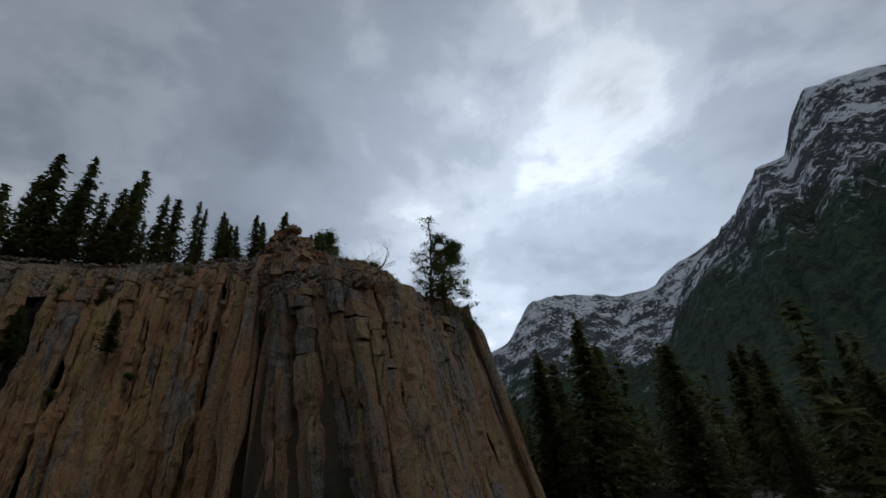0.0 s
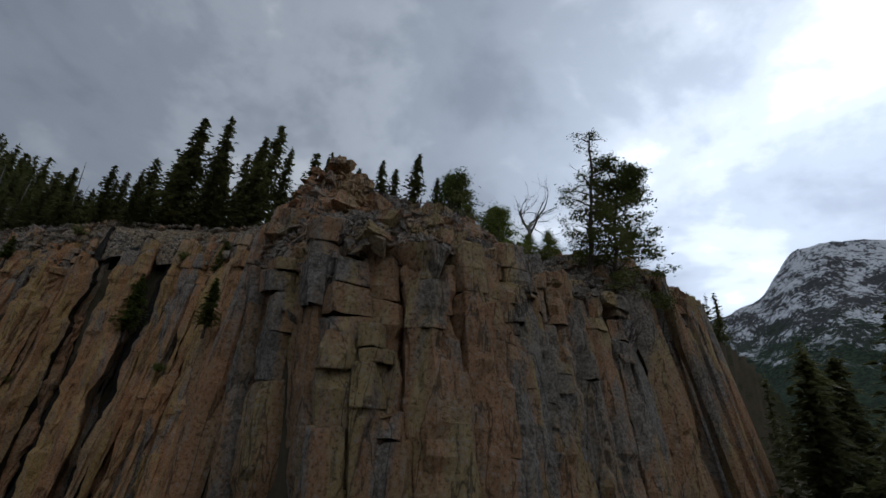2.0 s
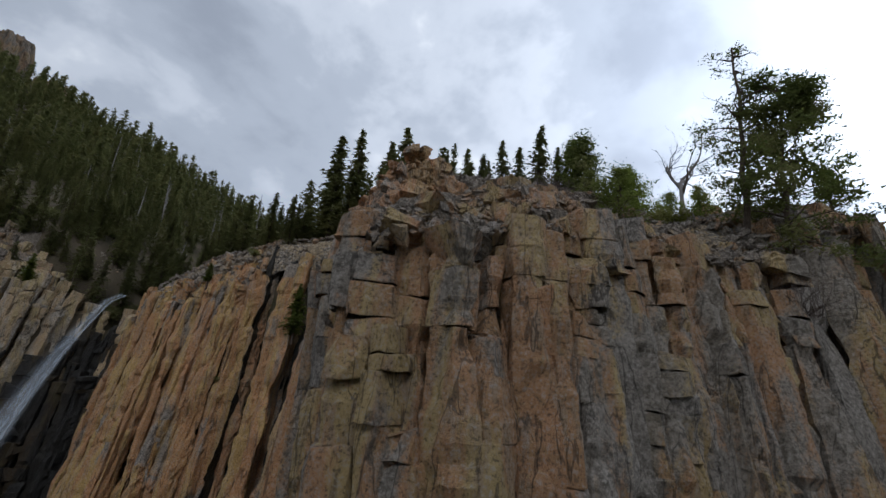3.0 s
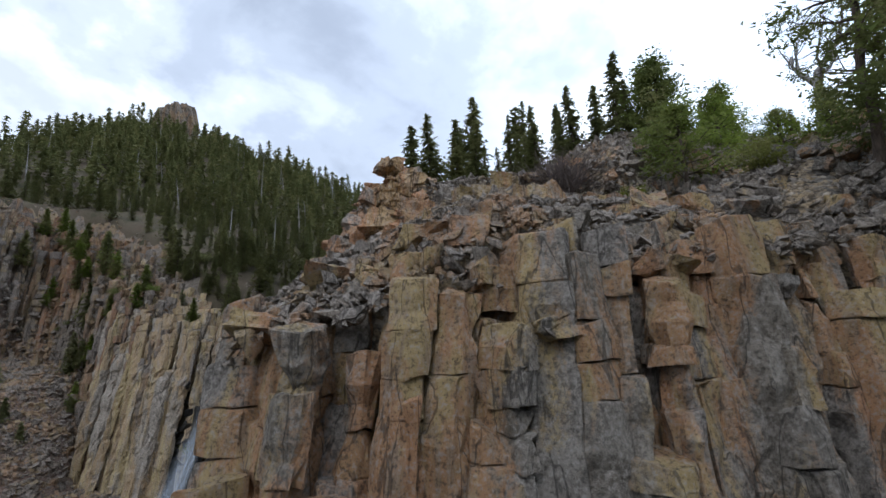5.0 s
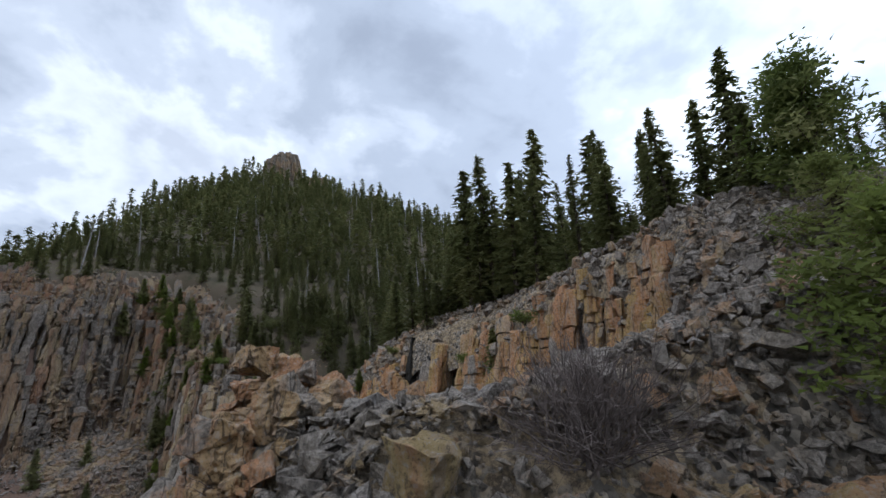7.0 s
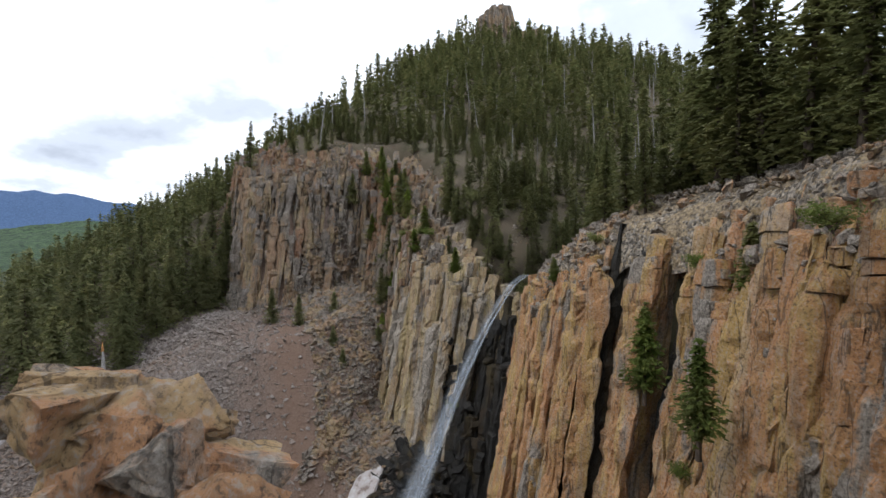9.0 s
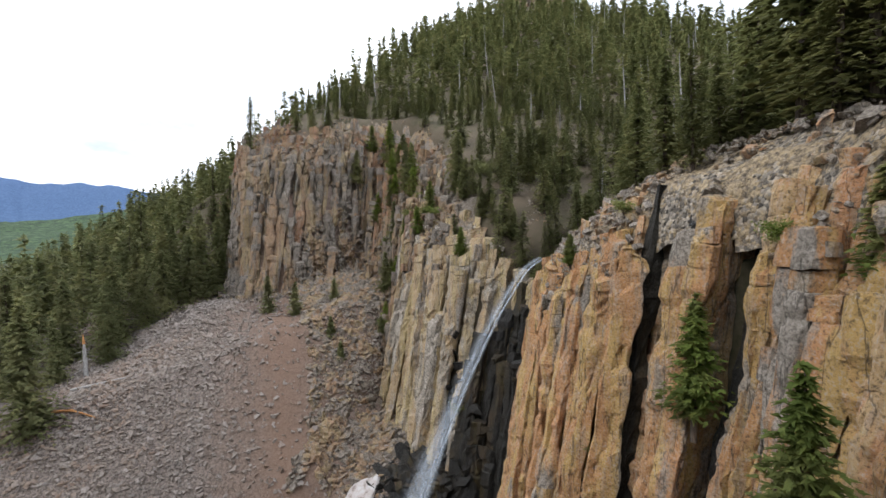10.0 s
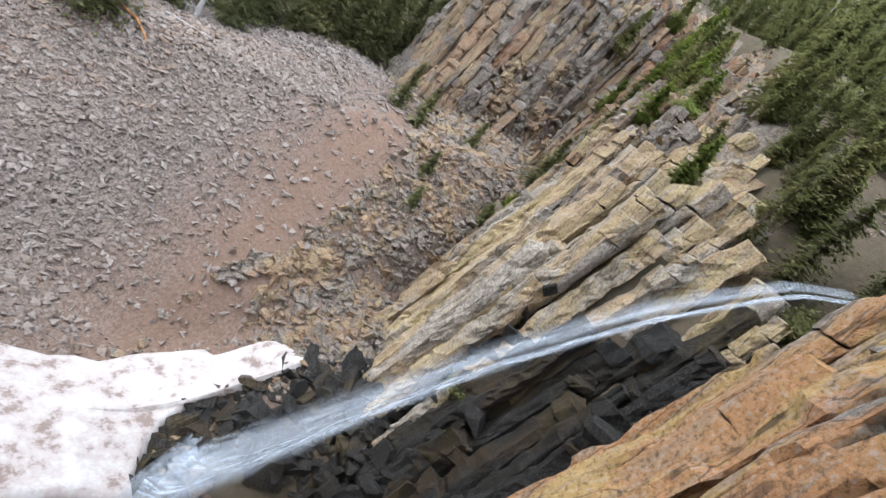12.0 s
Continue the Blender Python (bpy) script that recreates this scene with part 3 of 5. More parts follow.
# ---------------------------------------------------------------- basalt columns
def clip_cell(poly, px, py, nx, ny):
    """Keep the part of poly nearer to (px, py) than to (nx, ny)."""
    mx, my, dx, dy = (px + nx) / 2, (py + ny) / 2, nx - px, ny - py
    out = []
    for i in range(len(poly)):
        a, b = poly[i - 1], poly[i]
        fa, fb = (a[0] - mx) * dx + (a[1] - my) * dy, (b[0] - mx) * dx + (b[1] - my) * dy
        if fa <= 0:
            out.append(a)
        if (fa < 0) != (fb < 0):
            s = fa / (fa - fb)
            out.append((a[0] + s * (b[0] - a[0]), a[1] + s * (b[1] - a[1])))
    return out


def column_cells(pitch, box, seed, keep):
    """Irregular polygons, packed edge to edge, over the part of box that keep() chooses."""
    r = rng(seed)
    x0, y0, x1, y1 = box
    nx, ny = int((x1 - x0) / pitch) + 1, int((y1 - y0) / (pitch * 0.866)) + 1
    J, I = np.meshgrid(np.arange(nx), np.arange(ny))
    X = x0 + (J + 0.5 * (I % 2)) * pitch + r.uniform(-0.46, 0.46, J.shape) * pitch
    Y = y0 + I * pitch * 0.866 + r.uniform(-0.46, 0.46, J.shape) * pitch
    ok = keep(X, Y)
    cells = []
    for i, j in zip(*np.nonzero(ok)):
        px, py = X[i, j], Y[i, j]
        h = pitch * 1.2
        poly = [(px - h, py - h), (px + h, py - h), (px + h, py + h), (px - h, py + h)]
        for a in range(max(i - 2, 0), min(i + 3, ny)):
            for b in range(max(j - 2, 0), min(j + 3, nx)):
                if (a, b) != (i, j) and len(poly) > 2:
                    poly = clip_cell(poly, px, py, X[a, b], Y[a, b])
        if len(poly) > 3:
            cells.append((px, py, poly))
    return cells


def column_mesh(poly, top, bottom, lean, r, fine, crumble, block):
    """One column from its broken top down: stacked blocks with rounded, chipped sides. Gives places, outward ways and triangles."""
    P = np.array(poly)
    c = P.mean(0)
    per = 3 if fine else 1
    ring = np.concatenate([P + (np.roll(P, -1, 0) - P) * k / per for k in range(per)], 1).reshape(-1, 2)
    ring = 0.90 * ring + 0.05 * (np.roll(ring, 1, 0) + np.roll(ring, -1, 0))
    ring = ring - (ring - c) * 0.012
    m = len(ring)
    out = (ring - c) / (np.linalg.norm(ring - c, axis=1)[:, None] + 1e-9)
    V, N, T, base = [], [], [], 0
    z = top
    tilt = np.array(lean) + r.normal(0, 0.018, 2)
    push = r.normal(0, 0.12, 2)
    step = 0.30 if fine else 1.6
    q = np.arange(m)
    while z > bottom:
        deep = top - z
        h = r.uniform(0.3, 1.3) if deep < crumble else r.uniform(*block)
        z0 = max(z - h, bottom - 0.3)
        s = r.uniform(0.88, 1.02) if deep < crumble else r.uniform(0.965, 1.0)
        off = push + r.normal(0, 0.06 if deep < crumble else 0.015, 2)
        ta = np.clip(r.normal(0, 0.18 if z == top else (0.15 if deep < crumble else 0.08), 2), -0.45, 0.45)
        rows = [(z + 0.01, 0.5), (z, 0.965), (z - min(0.05, 0.2 * h), 1.0)]
        n = max(1, int((z - z0) / step))
        rows += [(z - 0.09 - (z - z0 - 0.14) * k / n, 1.0) for k in range(1, n)] + [(z0 + 0.03, 1.0), (z0, 0.985)]
        for k, (lv, inset) in enumerate(rows):
            d = (ring - c) * s * inset * 0.985
            zz = lv + (d @ ta) * (1.0 if k < 3 else 0.25)
            V.append(np.column_stack([c + d + off + tilt * (top - lv), zz]))
            N.append(out if k > 0 else out * 0)
            if k:
                a, b2 = base + (k - 1) * m + q, base + (k - 1) * m + (q + 1) % m
                T += [np.column_stack([b2, a, a + m]), np.column_stack([b2, a + m, b2 + m])]
        V.append(np.array([[*(c + off + tilt * (top - z)), z + 0.03]]))
        N.append(np.zeros((1, 2)))
        T.append(np.column_stack([np.full(m, base + len(rows) * m), base + q, base + (q + 1) % m]))
        base += len(rows) * m + 1
        z = z0
    return np.concatenate(V), np.concatenate(N), np.concatenate(T)


def cleft(x, y):
    """Distance along the cove wall from the nearer of its two open clefts."""
    along = (x + 30.2) * 0.75 + (y - 30.4) * 0.66
    return np.minimum(np.abs(along), np.abs(along + 3.0))


def lowest_round(px, py, pitch):
    """The lowest ground or neighbour round a column, below which it does not show."""
    a = np.linspace(0, 2 * math.pi, 8, endpoint=False)
    ring = np.concatenate([land(px[:, None] + k * pitch * np.cos(a), py[:, None] + k * pitch * np.sin(a)) for k in (1.0, 2.0)], 1)
    return ring.min(1)


def build_columns(thing, pitch, box, seed, keep, lean, mat_at, rough_top, as_parts, drop=0.3, crumble=2.5, fine_all=False, block=(0.8, 4.2), bury=0.0, scallop=0.12, bury_to=0.6):
    r = rng(seed + 1)
    cells = column_cells(pitch, box, seed, keep)
    px, py = np.array([c[0] for c in cells]), np.array([c[1] for c in cells])
    tops = land(px, py) + r.normal(0, rough_top, len(px))
    d, top, foot, w = cliff_at(px, py)
    u = -d / w
    broken = (r.random(len(px)) < drop) & (u > 0.15)
    tops = tops - broken * r.uniform(0.4, 2.6, len(px)) * smooth01(vnoise(px, py, 3.0, seed) * 1.5 + 0.6)
    tops = tops - bury * (u < bury_to) * (r.random(len(px)) < 0.93)
    feet = np.maximum(np.minimum(lowest_round(px, py, pitch), tops) - 3.0 - 1.5 * rough_top, foot - 3.5)
    feet = np.where((cleft(px, py) < 2.2) & (px < -25) & (py > 20), foot - 3.0, np.minimum(feet, tops - 1.0))
    feet = np.where((u > 0.4) & (px > -13) & (py < 33), np.minimum(feet, foot - 2.0), feet)
    made, got = 0, []
    order = np.argsort(-(u > 0.3).astype(float) - r.random(len(px)) * 0.01)
    for i in order:
        x, y, poly = cells[i]
        part = bool(as_parts(x, y)) and made < 300
        made += part
        v, n, t = column_mesh(poly, tops[i], feet[i], lean(x, y) if callable(lean) else lean, r, part or fine_all, crumble * r.uniform(0.3, 1.5), block)
        got.append((part, mat_at(x, y, tops[i]), v, n, t, i))
    V = np.concatenate([g[2] for g in got])
    N = np.concatenate([g[3] for g in got])
    key = np.concatenate([np.full(len(g[2]), g[5] * 3.7) for g in got])
    along = V[:, 0] * 0.9 - V[:, 1] * 0.8 + key
    push = np.round(vnoise(along, V[:, 2] * 0.5, 0.6, seed + 5, 4) * 5) / 5 * 0.12
    push -= 0.15 * smooth01((vnoise(along + 50, V[:, 2] * 0.7, 0.8, seed + 6, 3) - 0.12) / 0.05)
    push += vnoise(along, V[:, 2], 0.16, seed + 8, 2) * 0.05
    shared = V[:, 0] * 0.75 + V[:, 1] * 0.66
    push += scallop * vnoise(shared, V[:, 2] * 0.6, 1.6, seed + 9, 3)
    V[:, :2] += N * push[:, None]
    V[:, 2] += vnoise(along, V[:, 0] + V[:, 1] + V[:, 2], 0.4, seed + 7, 2) * 0.06
    joined, k = {}, 0
    for part, mat, v, n, t, i in got:
        v = V[k:k + len(v)]
        k += len(v)
        if part:
            child("rock_column", mesh_tris("rock_column", v, t, mat), thing)
        else:
            j = joined.setdefault(mat.name, [mat, [], [], 0])
            j[1].append(v)
            j[2].append(t + j[3])
            j[3] += len(v)
    for mat, vs, ts, _ in joined.values():
        tagged(child("rock_columns", mesh_tris("rock_columns", np.concatenate(vs), np.concatenate(ts), mat), thing), kind="stuff")


def cliff_thing(name, label, at):
    ob = new(name)
    ob.location = (0, 0, 0)
    return tagged(ob, label, "cliff", kind="structure")


def in_face(x, y, outer=0.3, inner=1.2):
    d, top, foot, w = cliff_at(x, y)
    return (d < inner) & (d > -w - outer)


BUTTRESS = cliff_thing("cliff_buttress", "grey basalt buttress of leaning columns with rusty faces", (0, 0))
build_columns(BUTTRESS, 0.88, (-13, 17, 12, 64), 11, lambda x, y: in_face(x, y) & (x > -9.4) & ((x > -7.6) | (y < 25)), lambda x, y: (0.02 + 0.19 * float(smooth01((x + 9.4) / 4.5)), -0.03 - 0.12 * float(smooth01((x + 6.8) / 4.0))),
              lambda x, y, z: ROCK_GREY, 0.3, lambda x, y: y < 36 and x > -8.5, crumble=1.6, block=(2.0, 9.0), bury=0.55, bury_to=0.45)

COVE = cliff_thing("cliff_cove", "ochre and rust-stained basalt columns beside the waterfall", (0, 0))


def cove_mat(x, y, z):
    if fall_line(np.array([x]), np.array([y]))[0] < 3.4:
        return ROCK_WET_AND_SHADE
    # cleft linings get the near-black rock, shade of the recess put into colour
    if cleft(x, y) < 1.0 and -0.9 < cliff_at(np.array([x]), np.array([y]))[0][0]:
        return ROCK_WET_AND_SHADE
    d, top, foot, w = cliff_at(np.array([x]), np.array([y]))
    return ROCK_CRAG if d[0] > -0.75 else ROCK_OCHRE


def cove_lean(x, y):
    k = float(smooth01((-16.0 - x) / 10.0))
    return (0.0 + 0.07 * k, -0.10 - 0.04 * k)


def cove_keep(x, y):
    d = cliff_at(x, y)[0]
    return in_face(x, y, 0.3, np.where(cleft(x, y) < 1.6, 2.6, 1.2)) & ((x <= -9.4) | ((x <= -7.6) & (y > 25))) & (x > -46.0) & (y > 17.0) & ((cleft(x, y) > 0.8) | (d > 0.9))


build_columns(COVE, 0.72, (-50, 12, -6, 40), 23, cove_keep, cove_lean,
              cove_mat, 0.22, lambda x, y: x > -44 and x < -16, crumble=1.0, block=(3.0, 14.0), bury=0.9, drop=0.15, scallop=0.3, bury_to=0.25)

WALL = cliff_thing("cliff_wall", "weathered tan basalt wall with ledges beside the waterfall", (0, 0))


def wall_mat(x, y, z):
    if fall_line(np.array([x]), np.array([y]))[0] < 4.6 and z < 21.5:
        return ROCK_WET_AND_SHADE
    return ROCK_PALE


build_columns(WALL, 1.1, (-70, -5, -40, 22), 37, lambda x, y: in_face(x, y, 0.5, 1.0) & ((x <= -46.0) | (y < 17)) & (y < 22) & (y > 3.5), (0.13, -0.12),
              wall_mat, 0.3, lambda x, y: True, crumble=0.8, block=(3.0, 11.0), bury=0.5, drop=0.12, scallop=0.22)


def sheet_tris(nr, nc):
    idx = np.arange(nr * nc).reshape(nr, nc)
    a, b, c, e = idx[:-1, :-1].ravel(), idx[:-1, 1:].ravel(), idx[1:, 1:].ravel(), idx[1:, :-1].ravel()
    return np.concatenate([np.stack([a, b, c], 1), np.stack([a, c, e], 1)])


def far_wall_keep(x, y):
    return in_face(x, y, 1.2, 1.6) & (x <= -50.0) & (x > -84.0) & (y <= 10.5) & (y > -36.0)


def far_wall_mat(x, y, z):
    rust = vnoise(np.array([x]), np.array([y]), 5.0, 79, 2)[0] + 0.5 * smooth01((z - 34.0) / 5.0) * (y < -10)
    return ROCK_RUST if rust > 0.32 else ROCK_TAN


build_columns(WALL, 0.95, (-86, -38, -48, 12), 41, far_wall_keep, (0.10, -0.06), far_wall_mat, 0.75, lambda x, y: x > -66, drop=0.5, crumble=5.0, block=(0.8, 4.0), scallop=0.3)


# ---------------------------------------------------------------- loose rock
def rock_shape(seed, flat=0.7):
    """A broken block with flat faces and sharp edges."""
    r = rng(seed)
    bm = bmesh.new()
    bmesh.ops.create_cube(bm, size=1.0)
    shear = r.uniform(-0.45, 0.45, 3)
    for v in bm.verts:
        v.co += Vector(r.uniform(-0.10, 0.10, 3))
        v.co.x += shear[0] * v.co.z
        v.co.y += shear[1] * v.co.x
    for _ in range(3):
        n = Vector(r.normal(0, 1, 3)).normalized()
        geom = bm.verts[:] + bm.edges[:] + bm.faces[:]
        cut = bmesh.ops.bisect_plane(bm, geom=geom, plane_co=n * r.uniform(0.30, 0.5), plane_no=n, clear_outer=True)
        edges = [e for e in cut["geom_cut"] if isinstance(e, bmesh.types.BMEdge)]
        if len(edges) > 2:
            bmesh.ops.contextual_create(bm, geom=edges)
    bmesh.ops.triangulate(bm, faces=bm.faces[:])
    k = r.uniform(0.75, 1.3, 2)
    for v in bm.verts:
        v.co.x *= k[0]
        v.co.y *= k[1]
        v.co.z *= flat
    bm.verts.index_update()
    out = np.array([v.co[:] for v in bm.verts]), np.array([[v.index for v in f.verts] for f in bm.faces])
    bm.free()
    return out


ROCKS = [rock_shape(s, f) for s, f in zip(range(100, 114), (0.6, 0.35, 0.9, 0.5, 0.75, 0.3, 1.0) * 2)]


def pebble_shape(seed):
    """A small angular stone of eight faces."""
    r = rng(seed)
    v = np.array([(1, 0, 0), (-1, 0, 0), (0, 1, 0), (0, -1, 0), (0, 0, 1), (0, 0, -1)]) * r.uniform(0.35, 0.75, (6, 1)) + r.normal(0, 0.16, (6, 3))
    f = [(0, 2, 4), (2, 1, 4), (1, 3, 4), (3, 0, 4), (2, 0, 5), (1, 2, 5), (3, 1, 5), (0, 3, 5)]
    return v * (1, 1, 0.7), np.array(f)


def rough_rock(seed, flat):
    """A broken block with pitted, uneven faces."""
    v, f = rock_shape(seed, flat)
    bm = bmesh.new()
    vs = [bm.verts.new(p) for p in v]
    for t in f:
        bm.faces.new([vs[i] for i in t])
    bmesh.ops.subdivide_edges(bm, edges=bm.edges[:], cuts=4, use_grid_fill=True)
    bmesh.ops.triangulate(bm, faces=bm.faces[:])
    bm.verts.index_update()
    v = np.array([p.co[:] for p in bm.verts])
    f = np.array([[p.index for p in t.verts] for t in bm.faces])
    bm.free()
    n = v / (np.linalg.norm(v, axis=1)[:, None] + 1e-9)
    k = vnoise(v[:, 0] * 3 + v[:, 2], v[:, 1] * 3 - v[:, 2] * 2, 0.6, seed, 4) * 0.16 + vnoise(v[:, 0] - v[:, 2], v[:, 1] + v[:, 2], 0.15, seed + 1, 2) * 0.07
    v = v + n * k[:, None]
    return v / np.ptp(v, axis=0).max() * 1.15, f


PEBBLES = [pebble_shape(s) for s in range(140, 152)]
BLOCKS = [rough_rock(s, f) for s, f in zip(range(160, 170), (0.9, 0.7, 1.2, 0.6, 0.8) * 2)]


def turn_matrices(r, n, tilt=1.0):
    e = np.stack([r.uniform(-tilt, tilt, n), r.uniform(-tilt, tilt, n), r.uniform(0, 6.28, n)], 1)
    cx, sx, cy, sy, cz, sz = np.cos(e[:, 0]), np.sin(e[:, 0]), np.cos(e[:, 1]), np.sin(e[:, 1]), np.cos(e[:, 2]), np.sin(e[:, 2])
    m = np.empty((n, 3, 3))
    m[:, 0] = np.stack([cy * cz, sx * sy * cz - cx * sz, cx * sy * cz + sx * sz], 1)
    m[:, 1] = np.stack([cy * sz, sx * sy * sz + cx * cz, cx * sy * sz - sx * cz], 1)
    m[:, 2] = np.stack([-sy, sx * cy, cx * cy], 1)
    return m


def scatter_rocks(name, xs, ys, sizes, mat, seed, label, sink=0.25, tilt=0.8, shapes=ROCKS):
    r = rng(seed)
    z = land(xs, ys)
    rot = turn_matrices(r, len(xs), tilt)
    kind = r.integers(0, len(shapes), len(xs))
    stretch = r.uniform(0.7, 1.35, (len(xs), 3))
    V, F, base = [], [], 0
    for k, (rv, rf) in enumerate(shapes):
        sel = np.nonzero(kind == k)[0]
        if not len(sel):
            continue
        pts = rv[None] * (stretch[sel] * sizes[sel, None])[:, None, :]
        pts = np.einsum("nij,nvj->nvi", rot[sel], pts)
        pts += np.stack([xs[sel], ys[sel], z[sel] + sizes[sel] * (0.5 - sink)], 1)[:, None, :]
        V.append(pts.reshape(-1, 3))
        F.append((rf[None] + (base + np.arange(len(sel))[:, None, None] * len(rv))).reshape(-1, 3))
        base += len(sel) * len(rv)
    return tagged(new(name, mesh_tris(name, np.concatenate(V), np.concatenate(F), mat)), label, "rocks", kind="stuff")


def pick(r, box, n, keep):
    x, y = r.uniform(box[0], box[2], n), r.uniform(box[1], box[3], n)
    ok = keep(x, y)
    return x[ok], y[ok]


def stony_sheet(name, box, step, inside, back, mat, label, out=0.74):
    """Stony earth behind the cliff's edge, rough with half-buried rock."""
    xs, ys = np.arange(box[0], box[2], step), np.arange(box[1], box[3], step)
    X, Y = np.meshgrid(xs, ys)
    d, t, f, w = cliff_at(X, Y)
    u = -d / w
    keep = (u < out) & (d < back) & inside(X, Y)
    rise = np.round(vnoise(X, Y, 1.3, 141, 3) * 5) / 5
    Z = land(X, Y) + 0.32 * rise + 0.16 * np.round(vnoise(X + 0.4 * Y, Y, 0.5, 142, 2) * 3) / 3 + 0.05 * vnoise(X, Y, 0.16, 143, 2) - 0.30
    Z = Z - 0.5 * smooth01((d - back + 2.0) / 2.0) - 1.2 * smooth01((u - out + 0.14) / 0.12)
    T = sheet_tris(len(ys), len(xs))
    T = T[keep.ravel()[T].all(1)]
    use = np.unique(T)
    at = np.zeros(X.size, int)
    at[use] = np.arange(len(use))
    V = np.stack([X.ravel(), Y.ravel(), Z.ravel()], 1)[use]
    tagged(new(name, mesh_tris(name, V, at[T], mat)), label, "ground", kind="structure")


def buttress_rubble():
    r = rng(51)
    def keep(x, y):
        d, t, f, w = cliff_at(x, y)
        u = -d / w
        bare = vnoise(x, y, 2.2, 58, 3) > 0.12 + 0.4 * r.random(len(x))
        return (d < 7) & (u < 0.62) & (x > -12.5) & ~bare
    x, y = pick(r, (-13, 20, 6, 50), 60000, keep)
    s = 0.06 + 0.17 * r.random(len(x)) ** 2.5
    scatter_rocks("rubble", x, y, s, ROCK_RUBBLE, 52, "grey-brown broken basalt rubble on the crest of the buttress", 0.55, 0.8, PEBBLES)
    x, y = pick(r, (-13, 20, 6, 50), 7000, keep)
    s = 0.16 + 0.24 * r.random(len(x)) ** 2
    scatter_rocks("broken_rock", x, y, s, ROCK_RUBBLE, 59, "angular grey basalt blocks lying in the rubble", 0.6, 0.6)


def crest_blocks():
    """Large single blocks and column stubs in the rubble."""
    r = rng(61)
    shapes = [mesh_tris("boulder", v, f, ROCK_GREY) for v, f in BLOCKS]
    def keep(x, y):
        d, t, f, w = cliff_at(x, y)
        u = -d / w
        return (d < 3.5) & (u > -0.6) & (u < 0.66) & (x > -9)
    spots = spaced(r, 900, (-9, 21, 4, 46), keep, 0.95)
    for k, (x, y) in enumerate(spots[:130]):
        s = 0.45 + 0.8 * r.random() ** 2
        ob = new("boulder", shapes[k % len(shapes)])
        ob.matrix_world = pose(x, y, height(x, y) - 0.12 * s, r.uniform(-18, 18), r.uniform(-18, 18), r.uniform(0, 360)) @ Matrix.Diagonal((s * r.uniform(0.8, 1.3), s, s * r.uniform(0.8, 1.5), 1))
        tagged(ob, "lichen-speckled grey basalt boulder in the rubble", "boulder", "crest boulders")


def rim_rubble():
    r = rng(53)
    def keep(x, y):
        d, t, f, w = cliff_at(x, y)
        u = -d / w
        return (d < 4.0) & (u < 0.75) & (fall_line(x, y) > 4.5) & (x < -10) & (x > -60) & ~((x < -46) & (y < 17)) & ~((cleft(x, y) < 1.2) & (x < -25) & (y > 20) & (d < 1.4))
    x, y = pick(r, (-60, 0, -10, 38), 30000, keep)
    s = 0.08 + 0.30 * r.random(len(x)) ** 3
    scatter_rocks("rim_rubble", x, y, s, ROCK_RUBBLE, 54, "broken tan and grey rock along the cliff rim", 0.55, 0.8, ROCKS)
    def keep2(x, y):
        d, t, f, w = cliff_at(x, y)
        u = -d / w
        return (u > -0.3) & (u < 1.15) & (vnoise(x, y, 6, 77) > -0.1)
    x, y = pick(r, (-104, -44, -50, 10), 26000, keep2)
    s = 0.12 + 0.4 * r.random(len(x)) ** 3
    scatter_rocks("ledge_rubble", x, y, s, ROCK_TAN, 63, "loose tan stones on the ledges of the broken wall", 0.2, 0.8, PEBBLES)


def scree_slope():
    r = rng(55)
    def keep(x, y):
        d, t, f, w = cliff_at(x, y)
        fan = (x + 44) * 0.72 - (y + 3) * 0.69 + vnoise(x, y, 5, 31) * 1.5
        fan = np.maximum(fan, -0.4 * fan)
        thin = r.random(len(x)) < 0.12 + 0.88 * smooth01((fan + 1.0) / 13.0)
        return (d < -w * 0.9) & thin & (np.hypot(x + 44, y + 15) < 27 + vnoise(x, y, 8, 33) * 4) & (y < 9)
    x, y = pick(r, (-72, -44, -16, 9), 78000, keep)
    s = 0.16 + 0.36 * r.random(len(x)) ** 2.2
    scatter_rocks("scree", x, y, s, SCREE, 56, "grey and reddish-brown scree slope below the cliff", 0.35, 0.5, PEBBLES)
    def toe(x, y):
        return (valley(x, y) > land(x, y) - 1.0) & (np.hypot((x + 44) / 7.0, (y - 6.0) / 6.0) < 1.0 + 0.3 * vnoise(x, y, 4, 34))
    x, y = pick(r, (-56, -4, -34, 14), 6000, toe)
    s = 0.18 + 0.5 * r.random(len(x)) ** 3
    scatter_rocks("scree_toe", x, y, s, ROCK_TAN, 65, "dark coarse rubble at the toe of the scree", 0.35, 0.6)


def wall_apron():
    """Coarse broken rock between the foot of the wall and the red scree."""
    r = rng(68)
    def keep(x, y):
        d, t, f, w = cliff_at(x, y)
        fan = (x + 44) * 0.72 - (y + 3) * 0.69 + vnoise(x, y, 4, 36) * 1.6
        return (d < -w * 0.8) & (fan < -2.2) & (x < -43) & (y > -17)
    x, y = pick(r, (-66, -17, -43, 8), 16000, keep)
    s = 0.14 + 0.5 * r.random(len(x)) ** 3
    scatter_rocks("wall_apron", x, y, s, ROCK_TAN, 69, "coarse broken tan rock below the wall", 0.4, 0.6)


